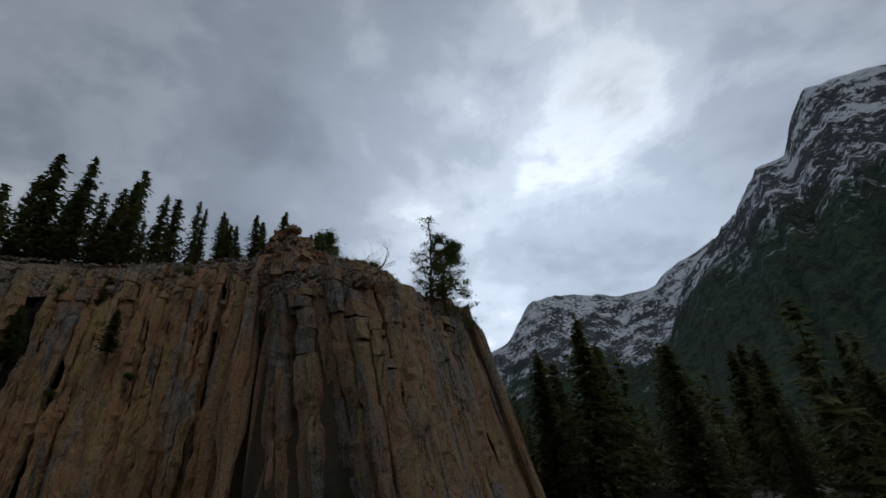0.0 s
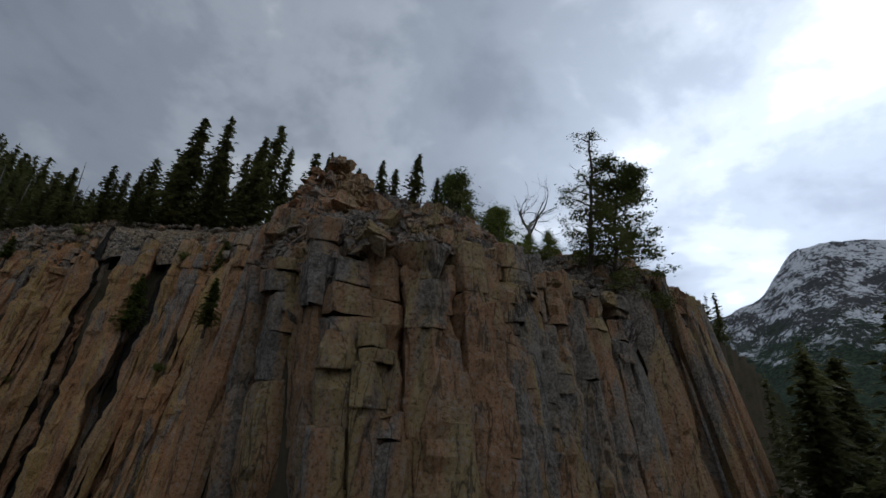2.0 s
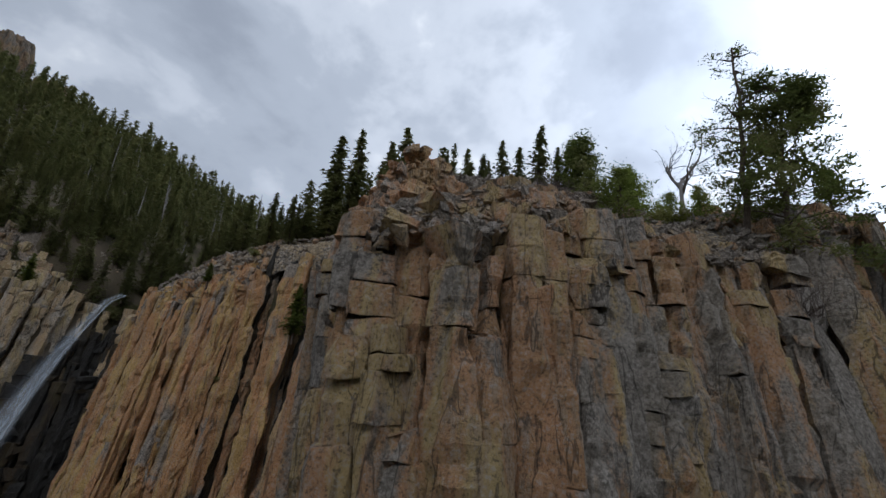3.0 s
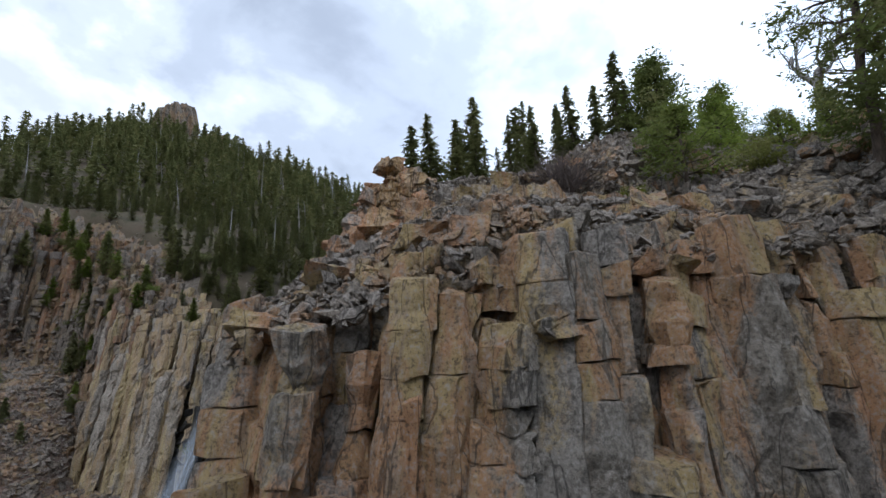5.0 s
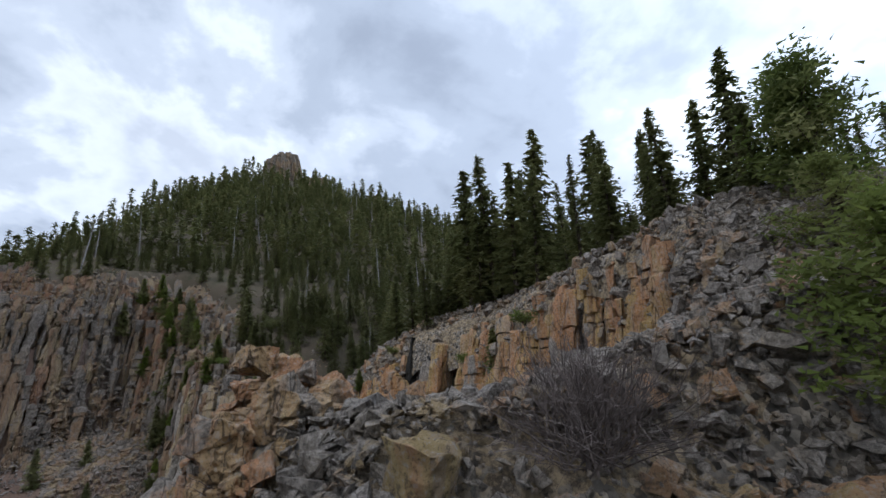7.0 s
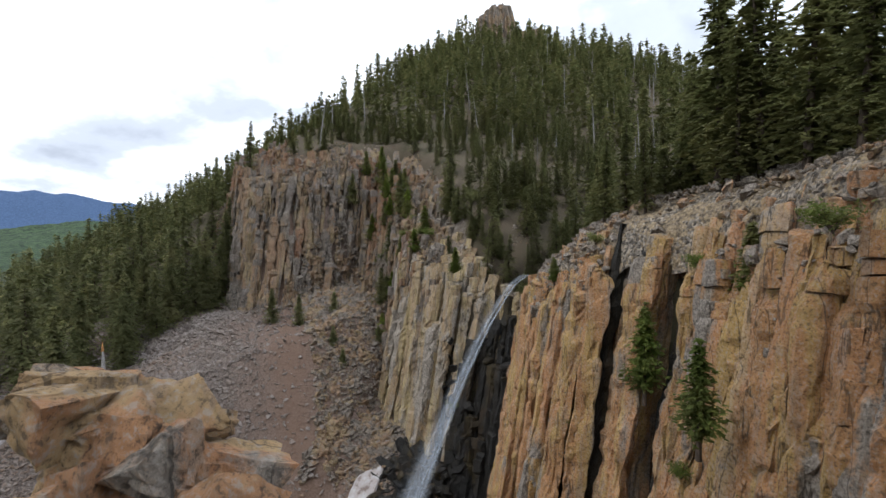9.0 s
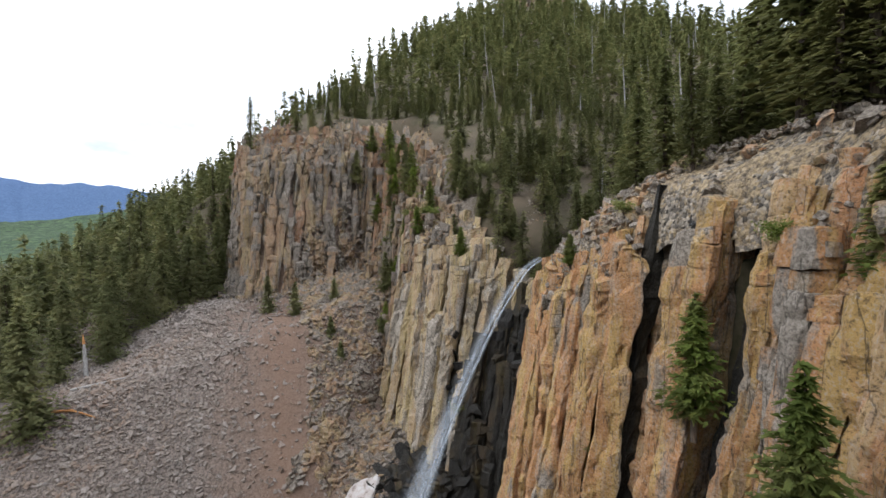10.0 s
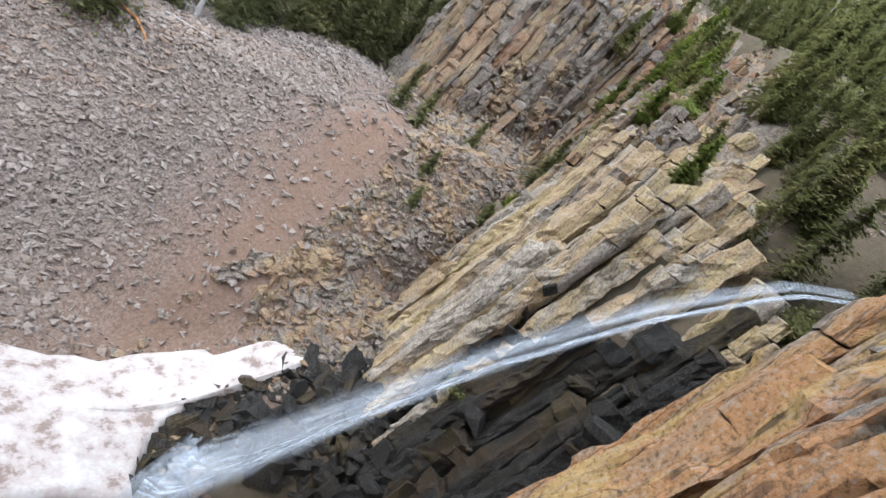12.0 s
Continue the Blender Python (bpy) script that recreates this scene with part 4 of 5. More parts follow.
def wet_boulders():
    """Black wet rock where the water lands."""
    r = rng(66)
    x, y = pick(r, (-50, 5, -36, 18), 2600, lambda x, y: (np.hypot(x + 43.0, y - 11.6) < 5.2 + vnoise(x, y, 2, 35)) & (fall_line(x, y) > 0.8))
    s = 0.25 + 0.9 * r.random(len(x)) ** 3
    scatter_rocks("wet_boulders", x, y, s, ROCK_WET_AND_SHADE, 67, "black wet boulders at the foot of the falls", 0.45, 0.7)


def crest_boulders():
    """The jagged pile of tan blocks on the tip of the buttress."""
    r = rng(57)
    shapes = [mesh_tris("crag_block", v, f, ROCK_CRAG) for v, f in BLOCKS]
    for k in range(165):
        a, q = r.uniform(0, 6.28), r.random() ** 0.6
        x, y = -9.0 + math.cos(a) * q * 1.4, 24.2 + math.sin(a) * q * 1.9
        s = (0.26 + 0.52 * r.random() ** 1.6) * (1.15 - 0.3 * q)
        z = height(x, y) - 0.15 + r.random() * 1.45 * max(0.0, 1 - math.hypot(x + 9.5, y - 24.9) / 1.6) + 0.25 * r.random() * (1 - q)
        if z < 22.6:
            continue
        ob = new("boulder", shapes[k % len(shapes)])
        ob.matrix_world = pose(x, y, min(z, 26.05), r.uniform(-30, 30), r.uniform(-30, 30), r.uniform(0, 360)) @ Matrix.Diagonal((s * r.uniform(0.8, 1.5), s, s * r.uniform(0.7, 1.2), 1))
        tagged(ob, "angular tan and rusty basalt block on the buttress crest", "boulder", "crest boulders")


def spaced(r, n, box, keep, gap):
    """Random places no nearer than gap to each other."""
    x, y = pick(r, box, n, keep)
    out = []
    grid = {}
    for a, b in zip(x, y):
        k = (int(a // gap), int(b // gap))
        if any((a - p) ** 2 + (b - q) ** 2 < gap * gap for i in (-1, 0, 1) for j in (-1, 0, 1) for p, q in grid.get((k[0] + i, k[1] + j), ())):
            continue
        grid.setdefault(k, []).append((a, b))
        out.append((a, b))
    return out


stony_sheet("crest_ground", (-13.5, 20.0, 6.0, 48.0), 0.13, lambda x, y: x > -12.8, 8.5, GRAVEL, "stony tan earth on the crest of the buttress", 0.52)
stony_sheet("rim_ground", (-46.5, 18.0, -12.0, 44.0), 0.16, lambda x, y: (x < -12.4) & (fall_line(x, y) > 4.0), 5.0, GRAVEL, "broken stony ground along the rim of the cove", 0.36)
stony_sheet("wall_ground", (-84.0, -34.0, -50.0, 14.0), 0.3, lambda x, y: (fall_line(x, y) > 4.0) & (x > -82), 11.0, ROCK_TAN, "broken rocky slope above the wall", 0.2)
crest_blocks()
crest_boulders()
buttress_rubble()
rim_rubble()
scree_slope()
wall_apron()
wet_boulders()


# ---------------------------------------------------------------- mountains
def mountain(name, skyline, dist, depth, foot, mat, seed, label, rough=1.0):
    """A range seen from the valley: crest heights by bearing and elevation, slopes falling to the valley."""
    az = np.array([p[0] for p in skyline])
    el = np.array([p[1] for p in skyline])
    n, m = 260, 90
    A = np.linspace(az[0], az[-1], n)
    E = np.interp(A, az, el)
    crest = dist * np.tan(np.radians(E))
    V = []
    for k in range(m):
        s = k / (m - 1)
        front = s < 0.72
        q = s / 0.72 if front else 1 - (s - 0.72) / 0.28
        rr = dist * (1 - depth * (1 - s / 0.72)) if front else dist * (1 + 0.35 * (s - 0.72) / 0.28)
        h = foot + (crest - foot) * (q ** 1.25 if front else q)
        x, y = rr * np.sin(np.radians(A)), rr * np.cos(np.radians(A))
        jag = vnoise(x, y, dist * 0.10, seed, 6) * dist * 0.05 * rough * (0.25 + 0.75 * q) * (1.0 if q < 0.999 else 0.5)
        rib = np.abs(vnoise(A * 20, np.full_like(A, s * 3), 30, seed + 3, 5)) * dist * 0.02 * rough * q * (1 - q) * 4
        V.append(np.stack([x, y, h + jag - rib], 1))
    V = np.concatenate(V)
    idx = np.arange(n * m).reshape(m, n)
    a, b, c, e = idx[:-1, :-1].ravel(), idx[:-1, 1:].ravel(), idx[1:, 1:].ravel(), idx[1:, :-1].ravel()
    tris = np.concatenate([np.stack([a, c, b], 1), np.stack([a, e, c], 1)])
    return tagged(new(name, mesh_tris(name, V, tris, mat, True)), label, "mountain", kind="structure")


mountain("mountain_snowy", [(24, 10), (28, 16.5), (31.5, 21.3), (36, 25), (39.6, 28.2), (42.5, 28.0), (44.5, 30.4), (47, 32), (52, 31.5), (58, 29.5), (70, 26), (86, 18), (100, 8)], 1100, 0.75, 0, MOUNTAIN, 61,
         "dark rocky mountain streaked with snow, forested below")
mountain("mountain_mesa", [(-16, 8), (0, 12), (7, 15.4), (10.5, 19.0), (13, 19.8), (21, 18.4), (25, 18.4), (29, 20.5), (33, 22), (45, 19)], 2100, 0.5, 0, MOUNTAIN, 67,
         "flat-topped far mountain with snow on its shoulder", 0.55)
mountain("mountain_far", [(-206, 3.0), (-190, 5.2), (-178, 4.2), (-168, 5.0), (-160, 5.6), (-153, 5.2), (-148, 4.0), (-140, 3.0), (-128, 4.5)], 3600, 0.12, -20, FAR_HAZE_BLUE, 71,
         "distant forested mountains across the valley, painted blue with haze", 0.35)


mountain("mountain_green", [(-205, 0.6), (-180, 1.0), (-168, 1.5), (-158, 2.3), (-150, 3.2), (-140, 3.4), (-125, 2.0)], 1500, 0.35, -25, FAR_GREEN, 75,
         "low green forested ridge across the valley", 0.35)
mountain("mountain_ridge", [(-112, 13), (-98, 19.2), (-92, 19.8), (-86, 19.3), (-78, 18.8), (-68, 15)], 800, 0.4, 0, MOUNTAIN, 73,
         "dark wooded far ridge dusted with snow", 0.5)


def crag(name, at, rx, ry, tall, seed, label):
    """A weathered rock tower: one fluted, ledged mass with a broken, stepped top."""
    n, m = 150, 70
    a = np.linspace(0, 2 * math.pi, n, endpoint=False)
    ca, sa = np.cos(a), np.sin(a)
    H = np.linspace(0, 1, m)
    rim = 1 + 0.22 * vnoise(ca * 2 + seed, sa * 2, 1.0, seed, 3)
    A, U = np.meshgrid(a, H)
    flute = np.abs(vnoise(np.cos(A) * 5 + seed, np.sin(A) * 5 + U * 0.5, 1.0, seed + 1, 4))
    ledge = np.round(vnoise(np.cos(A) * 2, U * 5 + np.sin(A) * 2, 1.0, seed + 2, 3) * 5) / 5
    R = rim * (1 - 0.24 * U ** 2) * (1 - 0.34 * flute + 0.14 * ledge)
    R = np.where(U > 0.93, R * (1 - (U - 0.93) / 0.075), R)
    X, Y = np.cos(A) * R * rx, np.sin(A) * R * ry
    step = np.round(vnoise(X, Y, 0.35 * rx, seed + 4, 2) * 3) / 3
    Z = tall * (U - 0.35 + 0.20 * step * U ** 3 + 0.03 * vnoise(X, Y, 1.5, seed + 5, 2))
    T = sheet_tris(m, n)
    q = np.arange(m - 1) * n
    T = np.concatenate([T, np.stack([q + n - 1, q, q + n], 1), np.stack([q + n - 1, q + n, q + 2 * n - 1], 1)])
    ob = new(name, mesh_tris(name, np.stack([X.ravel(), Y.ravel(), Z.ravel()], 1), T, ROCK_TAN))
    ob.location = at
    return tagged(ob, label, "crag")


for x, y, rx, ry, tall, seed in ((-187, -21, 6.5, 8.5, 13.5, 81), (-183, -7, 4.0, 6.0, 8, 84), (-181, 18, 3.5, 5.0, 12, 85)):
    crag("rock_tower", (x, y, height(x, y)), rx, ry, tall, seed, "blocky grey-brown rock tower on the hilltop")
crag("rock_outcrop", (-163, -54, height(-163, -54)), 6, 9, 15, 83, "low brown rock outcrop on the wooded ridge")


# ---------------------------------------------------------------- waterfall
def strip(points, widths, n, seed, wobble, uv_len=1.0):
    """A ribbon that follows points, with waves across it."""
    pts = np.array(points, float)
    t = np.linspace(0, len(pts) - 1, n)
    c = np.stack([np.interp(t, range(len(pts)), pts[:, k]) for k in range(3)], 1)
    for _ in range(6):
        c[1:-1] = (c[:-2] + 2 * c[1:-1] + c[2:]) / 4
    wd = np.interp(t, range(len(pts)), widths)
    return c, wd


def waterfall():
    fall = tagged(new("waterfall"), "thin white waterfall dropping down dark wet rock", "waterfall")
    r = rng(91)
    path = [(-49.3, 20.0, 23.5), (-48.4, 18.9, 22.6), (-46.2, 17.3, 19.3), (-44.2, 15.6, 14.8), (-42.8, 14.0, 10.0), (-41.6, 12.4, 5.0), (-40.4, 10.6, 0.3)]
    for k, (wk, off, mat) in enumerate(((0.75, 0.0, WATER), (0.5, 0.3, WATER), (1.0, -0.22, SPRAY), (1.75, 0.05, SPRAY), (2.3, 0.0, SPRAY))):
        c, wd = strip(path, [0.5, 0.6, 1.0, 1.7, 2.8, 4.4, 7.0], 90, 92 + k, 0.1)
        n, m = len(c), 9
        c[:, 2] = np.maximum(c[:, 2], land(c[:, 0], c[:, 1]) + 0.55)
        for _ in range(4):
            c[1:-1] = (c[:-2] + 2 * c[1:-1] + c[2:]) / 4
        side = np.array([0.62, 0.55, 0.0])
        out = np.array([0.66, -0.74, 0.1])
        V, UV = [], []
        for i in range(n):
            for j in range(m):
                q = j / (m - 1) - 0.5
                bulge = 0.35 * wd[i] * (0.25 - q * q) + 0.06 * math.sin(i * 0.9 + j * 2.1 + k)
                V.append(c[i] + side * (q * wd[i] * wk + off * wd[i]) + out * (bulge + 0.25 + 0.14 * k))
                UV.append((j / (m - 1), i / n * 6.0 + k * 3.3))
        F = [(i * m + j, i * m + j + 1, (i + 1) * m + j + 1, (i + 1) * m + j) for i in range(n - 1) for j in range(m - 1)]
        me = mesh_from("water_strand", [tuple(v) for v in V], F, mat, True)
        layer = me.uv_layers.new(name="uv")
        idx = np.empty(len(me.loops), np.int32)
        me.loops.foreach_get("vertex_index", idx)
        layer.data.foreach_set("uv", np.array(UV, np.float32)[idx].ravel())
        child("water_strand", me, fall)


waterfall()


def snow_patch(name, at, rx, ry, turn, seed, label, thick=0.5, bite=None):
    """A rotting drift: a low mound with a scalloped rim, lying on the ground."""
    n, m = 96, 18
    V, T = [], []
    ca, sa = math.cos(turn), math.sin(turn)
    for k in range(m):
        q = k / (m - 1)
        for i in range(n):
            a = 2 * math.pi * i / n
            rim = 1 + 0.22 * float(vnoise(math.cos(a) * 3 + seed, math.sin(a) * 3, 1.0, seed, 4))
            far = 1.0
            for _ in range(60):
                x, y = math.cos(a) * rx * rim * far, math.sin(a) * ry * rim * far
                wx, wy = at[0] + x * ca - y * sa, at[1] + x * sa + y * ca
                if bite is None or math.hypot(wx - bite[0], wy - bite[1]) > bite[2]:
                    break
                far *= 0.97
            V.append((at[0] + (wx - at[0]) * q, at[1] + (wy - at[1]) * q, 0.0))
    V = np.array(V)
    q = np.repeat(np.arange(m) / (m - 1), n)
    V[:, 2] = land(V[:, 0], V[:, 1]) + thick * np.where(q < 0.93, 1.0, 0.45) * (1 - 0.3 * q) + vnoise(V[:, 0], V[:, 1], 1.2, seed + 1) * 0.12 - 0.5 * (q > 0.99)
    i = np.arange(n)
    for k in range(m - 1):
        a, b = k * n + i, k * n + (i + 1) % n
        T += [np.column_stack([a, b + n, b]), np.column_stack([a, a + n, b + n])]
    tagged(new(name, mesh_tris(name, V, np.concatenate(T), SNOW, True)), label, "snow")


snow_patch("snow_drift", (-35.6, 7.7), 9.8, 4.4, 0.06, 93, "dirty white snow drift at the foot of the falls", 0.8, (-43.3, 11.6, 4.9))
snow_patch("snow_drift", (27, 44), 4.5, 2.2, 0.4, 95, "small patch of old snow on the valley floor", 0.4)
snow_patch("snow_drift", (-28.6, -23.0), 1.9, 1.2, 0.2, 97, "small patch of old snow among the trees", 0.4)


# ---------------------------------------------------------------- trees
def tube(points, radii, sides=6):
    """A tapered tube along points."""
    V, F = [], []
    pts = [Vector(p) for p in points]
    for i, p in enumerate(pts):
        d = (pts[min(i + 1, len(pts) - 1)] - pts[max(i - 1, 0)]).normalized()
        a = d.orthogonal().normalized()
        b = d.cross(a)
        for k in range(sides):
            q = 2 * math.pi * k / sides
            V.append(p + (a * math.cos(q) + b * math.sin(q)) * radii[i])
    for i in range(len(pts) - 1):
        for k in range(sides):
            a, b = i * sides + k, i * sides + (k + 1) % sides
            F.append((a, b, b + sides))
            F.append((a, b + sides, a + sides))
    return np.array([v[:] for v in V]), np.array(F)


def join_parts(parts):
    V, F, base = [], [], 0
    for v, f in parts:
        V.append(v)
        F.append(np.asarray(f) + base)
        base += len(v)
    return np.concatenate(V), np.concatenate(F)


def fir_crown(h, radius, levels, per, clumps, seed, bare=0.08, thin=0.0, droop=0.35, size=1.0, sprays=3):
    """Whorls of drooping branches, each a row of ragged needle sprays."""
    r = rng(seed)
    V, F = [], []
    for k in range(levels):
        f = (k + r.uniform(-0.3, 0.3)) / levels
        z = h * (bare + (1 - bare) * min(max(f, 0), 0.985))
        reach = radius * (1 - f) ** 0.82 * (0.35 + 0.65 * min(1, f * 7 + 0.35)) + 0.06 * radius
        for j in range(per):
            if r.random() < thin:
                continue
            a = r.uniform(0, 2 * math.pi)
            L = reach * r.uniform(0.35, 1.2)
            n = max(1, int(round(clumps * L / radius + 0.6)))
            for c in range(n):
                q = (c + r.uniform(0.35, 1.0)) / n
                x, y = math.cos(a) * L * q, math.sin(a) * L * q
                zz = z - droop * L * q * q + 0.10 * L * q * q * q + r.normal(0, 0.10) * radius
                sz = size * (0.30 + 0.22 * (1 - q)) * (0.35 * radius + 0.3) * r.uniform(0.7, 1.3)
                for s in range(sprays):
                    b = a + r.normal(0, 0.75)
                    tx, ty, tz = math.cos(b), math.sin(b), r.normal(-0.22, 0.22)
                    wx, wy, wz = -ty * 0.34, tx * 0.34, r.normal(0, 0.12)
                    i = len(V)
                    V.append((x - tx * sz * 0.35 - wx * sz, y - ty * sz * 0.35 - wy * sz, zz - tz * sz * 0.3 - wz * sz))
                    V.append((x - tx * sz * 0.35 + wx * sz, y - ty * sz * 0.35 + wy * sz, zz - tz * sz * 0.3 + wz * sz))
                    V.append((x + tx * sz, y + ty * sz, zz + tz * sz))
                    F.append((i, i + 1, i + 2))
    i = len(V)
    V += [(-0.05 * radius, 0, h * 0.965), (0.05 * radius, 0.02, h * 0.965), (0, 0, h * 1.02)]
    F.append((i, i + 1, i + 2))
    return np.array(V), np.array(F)


def fir_trunk(h, r0, seed, stubs=0):
    r = rng(seed)
    parts = [tube([(0, 0, -0.8), (0.03, 0.02, h * 0.35), (-0.02, 0.03, h * 0.7), (0, 0, h * 0.99)], [r0 * 1.15, r0 * 0.8, r0 * 0.45, 0.015], 7)]
    for _ in range(stubs):
        z, a, L = h * r.uniform(0.12, 0.95), r.uniform(0, 6.28), h * r.uniform(0.03, 0.10)
        parts.append(tube([(0, 0, z), (math.cos(a) * L * 0.6, math.sin(a) * L * 0.6, z - 0.06 * L), (math.cos(a) * L, math.sin(a) * L, z - 0.3 * L)], [0.03, 0.018, 0.006], 3))
    return join_parts(parts)


def tree_of(name, trunk, crown, bark, leaves, label, category="tree"):
    ob = new(name)
    child("trunk", mesh_tris("trunk", *trunk, bark, True), ob)
    if crown is not None:
        child("crown", mesh_tris("crown", *crown, leaves), ob)
    return tagged(ob, label, category)


PROTOS = []
for k, (h, rad, lv, thin) in enumerate([(11, 2.5, 30, 0.08), (13, 2.3, 36, 0.12), (9, 2.3, 26, 0.05), (12, 1.8, 34, 0.2), (7, 1.9, 22, 0.04), (14, 2.8, 38, 0.15)]):
    p = tree_of("fir_tree", fir_trunk(h, 0.11 + 0.008 * h, 200 + k, 14), fir_crown(h, rad, lv, 10, 5.4, 210 + k, 0.06, thin, 0.3, 0.80), BARK, NEEDLES,
                "dark green fir tree on the rocky forest floor")
    PROTOS.append((p, h))
DEAD = []
for k, h in enumerate((9, 12, 7)):
    p = tree_of("dead_tree", fir_trunk(h, 0.13, 230 + k, 46), None, DEADWOOD, NEEDLES, "bare grey dead conifer trunk with short broken branches")
    DEAD.append((p, h))
USED = set()


def plant(proto, x, y, h, tilt=(0, 0), spin=0.0, z=None, group="", label=""):
    """The first use moves the prototype itself, later ones copy it."""
    ob, h0 = proto
    s = h / h0
    z = height(x, y) - 0.15 if z is None else z
    m = pose(x, y, z, tilt[0], tilt[1], spin)
    if ob.name in USED:
        ob = copy_thing(ob, m)
        ob.scale = (s, s, s)
    else:
        USED.add(ob.name)
        ob.matrix_basis = m @ Matrix.Diagonal((s, s, s, 1))
    if group:
        ob["group"] = group
    if label:
        ob["label"] = label
    return ob


def plateau_firs():
    """Trees on the plateau behind the rim, from the buttress to the hill."""
    r = rng(301)
    def keep(x, y):
        d, t, f, w = cliff_at(x, y)
        far_path = (x < -15) | (y > 37)
        return (d > np.where(x > -12, 7.0, 1.6)) & (d < 24) & far_path & ~((np.abs(x + 7.4) < 2.6) & (y < 47))
    spots = spaced(r, 2600, (-92, -40, 6, 75), keep, 2.3)
    for x, y in spots[:180]:
        east = x > -14
        h = r.uniform(1.6, 3.6) if east else (r.uniform(4.4, 7.4) if x > -24 else (r.uniform(6.0, 10.5) if y > 31 else r.uniform(3.4, 6.2)))
        h *= 0.72 if (y > 43 and x > -34) else 1.0
        if r.random() < 0.09:
            plant(DEAD[r.integers(0, 3)], x, y, h * 0.8, (r.normal(0, 4), r.normal(0, 4)), r.uniform(0, 360), group="plateau trees")
        else:
            plant(PROTOS[r.integers(0, 6)], x, y, h, (r.normal(0, 1.5), r.normal(0, 1.5)), r.uniform(0, 360), group="plateau trees")


def rim_firs():
    """A dense fringe of firs along the cove's rim."""
    r = rng(303)
    def keep(x, y):
        d, t, f, w = cliff_at(x, y)
        return (d > 0.9) & (d < 6.5) & (x < -17) & (x > -46)
    for x, y in spaced(r, 900, (-46, 20, -17, 50), keep, 2.1)[:60]:
        plant(PROTOS[r.integers(0, 6)], x, y, r.uniform(4.0, 7.0) if x > -24 else (r.uniform(7.5, 11.5) if y > 31.5 else r.uniform(3.2, 6.0)), (r.normal(0, 2), r.normal(0, 2)), r.uniform(0, 360), group="plateau trees")


def far_forest(name, box, n, keep, gap, hs, seed, label, cap=2200, fine=False):
    """Woods past counting, one mesh of small firs."""
    r = rng(seed)
    dense = (24, 7, 3.0, 0.95, 3) if fine else (17, 6, 2.1, 1.55, 2)
    shapes = [join_parts([fir_crown(10, (2.0, 2.5, 2.2, 1.7, 2.7)[k], *dense[:3], 320 + k, 0.04, 0.08, 0.35, *dense[3:]), tube([(0, 0, -1), (0, 0, 9.5)], [0.16, 0.03], 3)]) for k in range(5)]
    spots = spaced(r, n, box, lambda x, y: keep(x, y) & (vnoise(x, y, 7, seed, 2) > r.uniform(-0.9, 0.1, len(x))), gap)[:cap]
    x, y = np.array([s[0] for s in spots]), np.array([s[1] for s in spots])
    z = land(x, y) - 0.2
    V, F, base = [], [], 0
    kind = r.integers(0, len(shapes), len(x))
    for i in range(len(x)):
        v, f = shapes[kind[i]]
        a, s = r.uniform(0, 6.28), (hs[0] + (hs[1] - hs[0]) * r.beta(1.4, 1.8)) / 10 * (1 + 0.25 * float(vnoise(x[i], y[i], 14, seed + 1, 2)))
        ca, sa = math.cos(a) * s * r.uniform(0.85, 1.15), math.sin(a) * s
        V.append(np.stack([v[:, 0] * ca - v[:, 1] * sa + x[i], v[:, 0] * sa + v[:, 1] * ca + y[i], v[:, 2] * s + z[i]], 1))
        F.append(f + base)
        base += len(v)
    return tagged(new(name, mesh_tris(name, np.concatenate(V), np.concatenate(F), NEEDLES)), label, "forest", kind="stuff")


plateau_firs()
rim_firs()


def far_snags(name, box, n, keep, gap, hs, seed, label):
    r = rng(seed)
    parts = []
    for x, y in spaced(r, n, box, keep, gap)[:120]:
        v, f = fir_trunk(r.uniform(*hs), 0.12, int(r.integers(0, 9999)), 16)
        lean = r.normal(0, 0.05, 2)
        v = v + np.stack([v[:, 2] * lean[0] + x, v[:, 2] * lean[1] + y, np.full(len(v), height(x, y))], 1)
        parts.append((v, f))
    tagged(new(name, mesh_tris(name, *join_parts(parts), DEADWOOD)), label, "forest", kind="stuff")


def hill_keep(x, y):
    d, t, f, w = cliff_at(x, y)
    return (d > 2.0) & ((d > 22) | (x < -92) | ((d > 3.5) & (x < -44))) & ((x < -14) | (y > 75)) & (np.hypot(x + 187, y + 21) > 15) & (x > -215)


def brink_keep(x, y):
    d, t, f, w = cliff_at(x, y)
    return hill_keep(x, y) & (d < 26) & (x > -88) & (x < -40) & ((y > 8.5) | (d > 8.0) | (x < -78))


far_forest("brink_forest", (-88, -40, -40, 60), 5000, brink_keep, 1.75, (2.6, 7.0), 309, "dense olive-green firs above the falls", 560, True)
far_forest("hill_forest", (-215, -150, 10, 150), 26000, lambda x, y: hill_keep(x, y) & ~brink_keep(x, y) & ((cliff_at(x, y)[0] > 8.0) | (y > 8.5) | (x < -78)), 2.4, (4, 12), 311, "dense dark fir forest covering the hill", 3300)


def valley_keep(x, y):
    d, t, f, w = cliff_at(x, y)
    scree = (x > -64) & (x < -28) & (y > -30) & (y < 12)
    clear = (np.hypot(x, y - 14) < 24) | ((x > -50) & (x < 12) & (y > -34) & (y < 40))
    return (d < -w - 2) & ~scree & ~clear


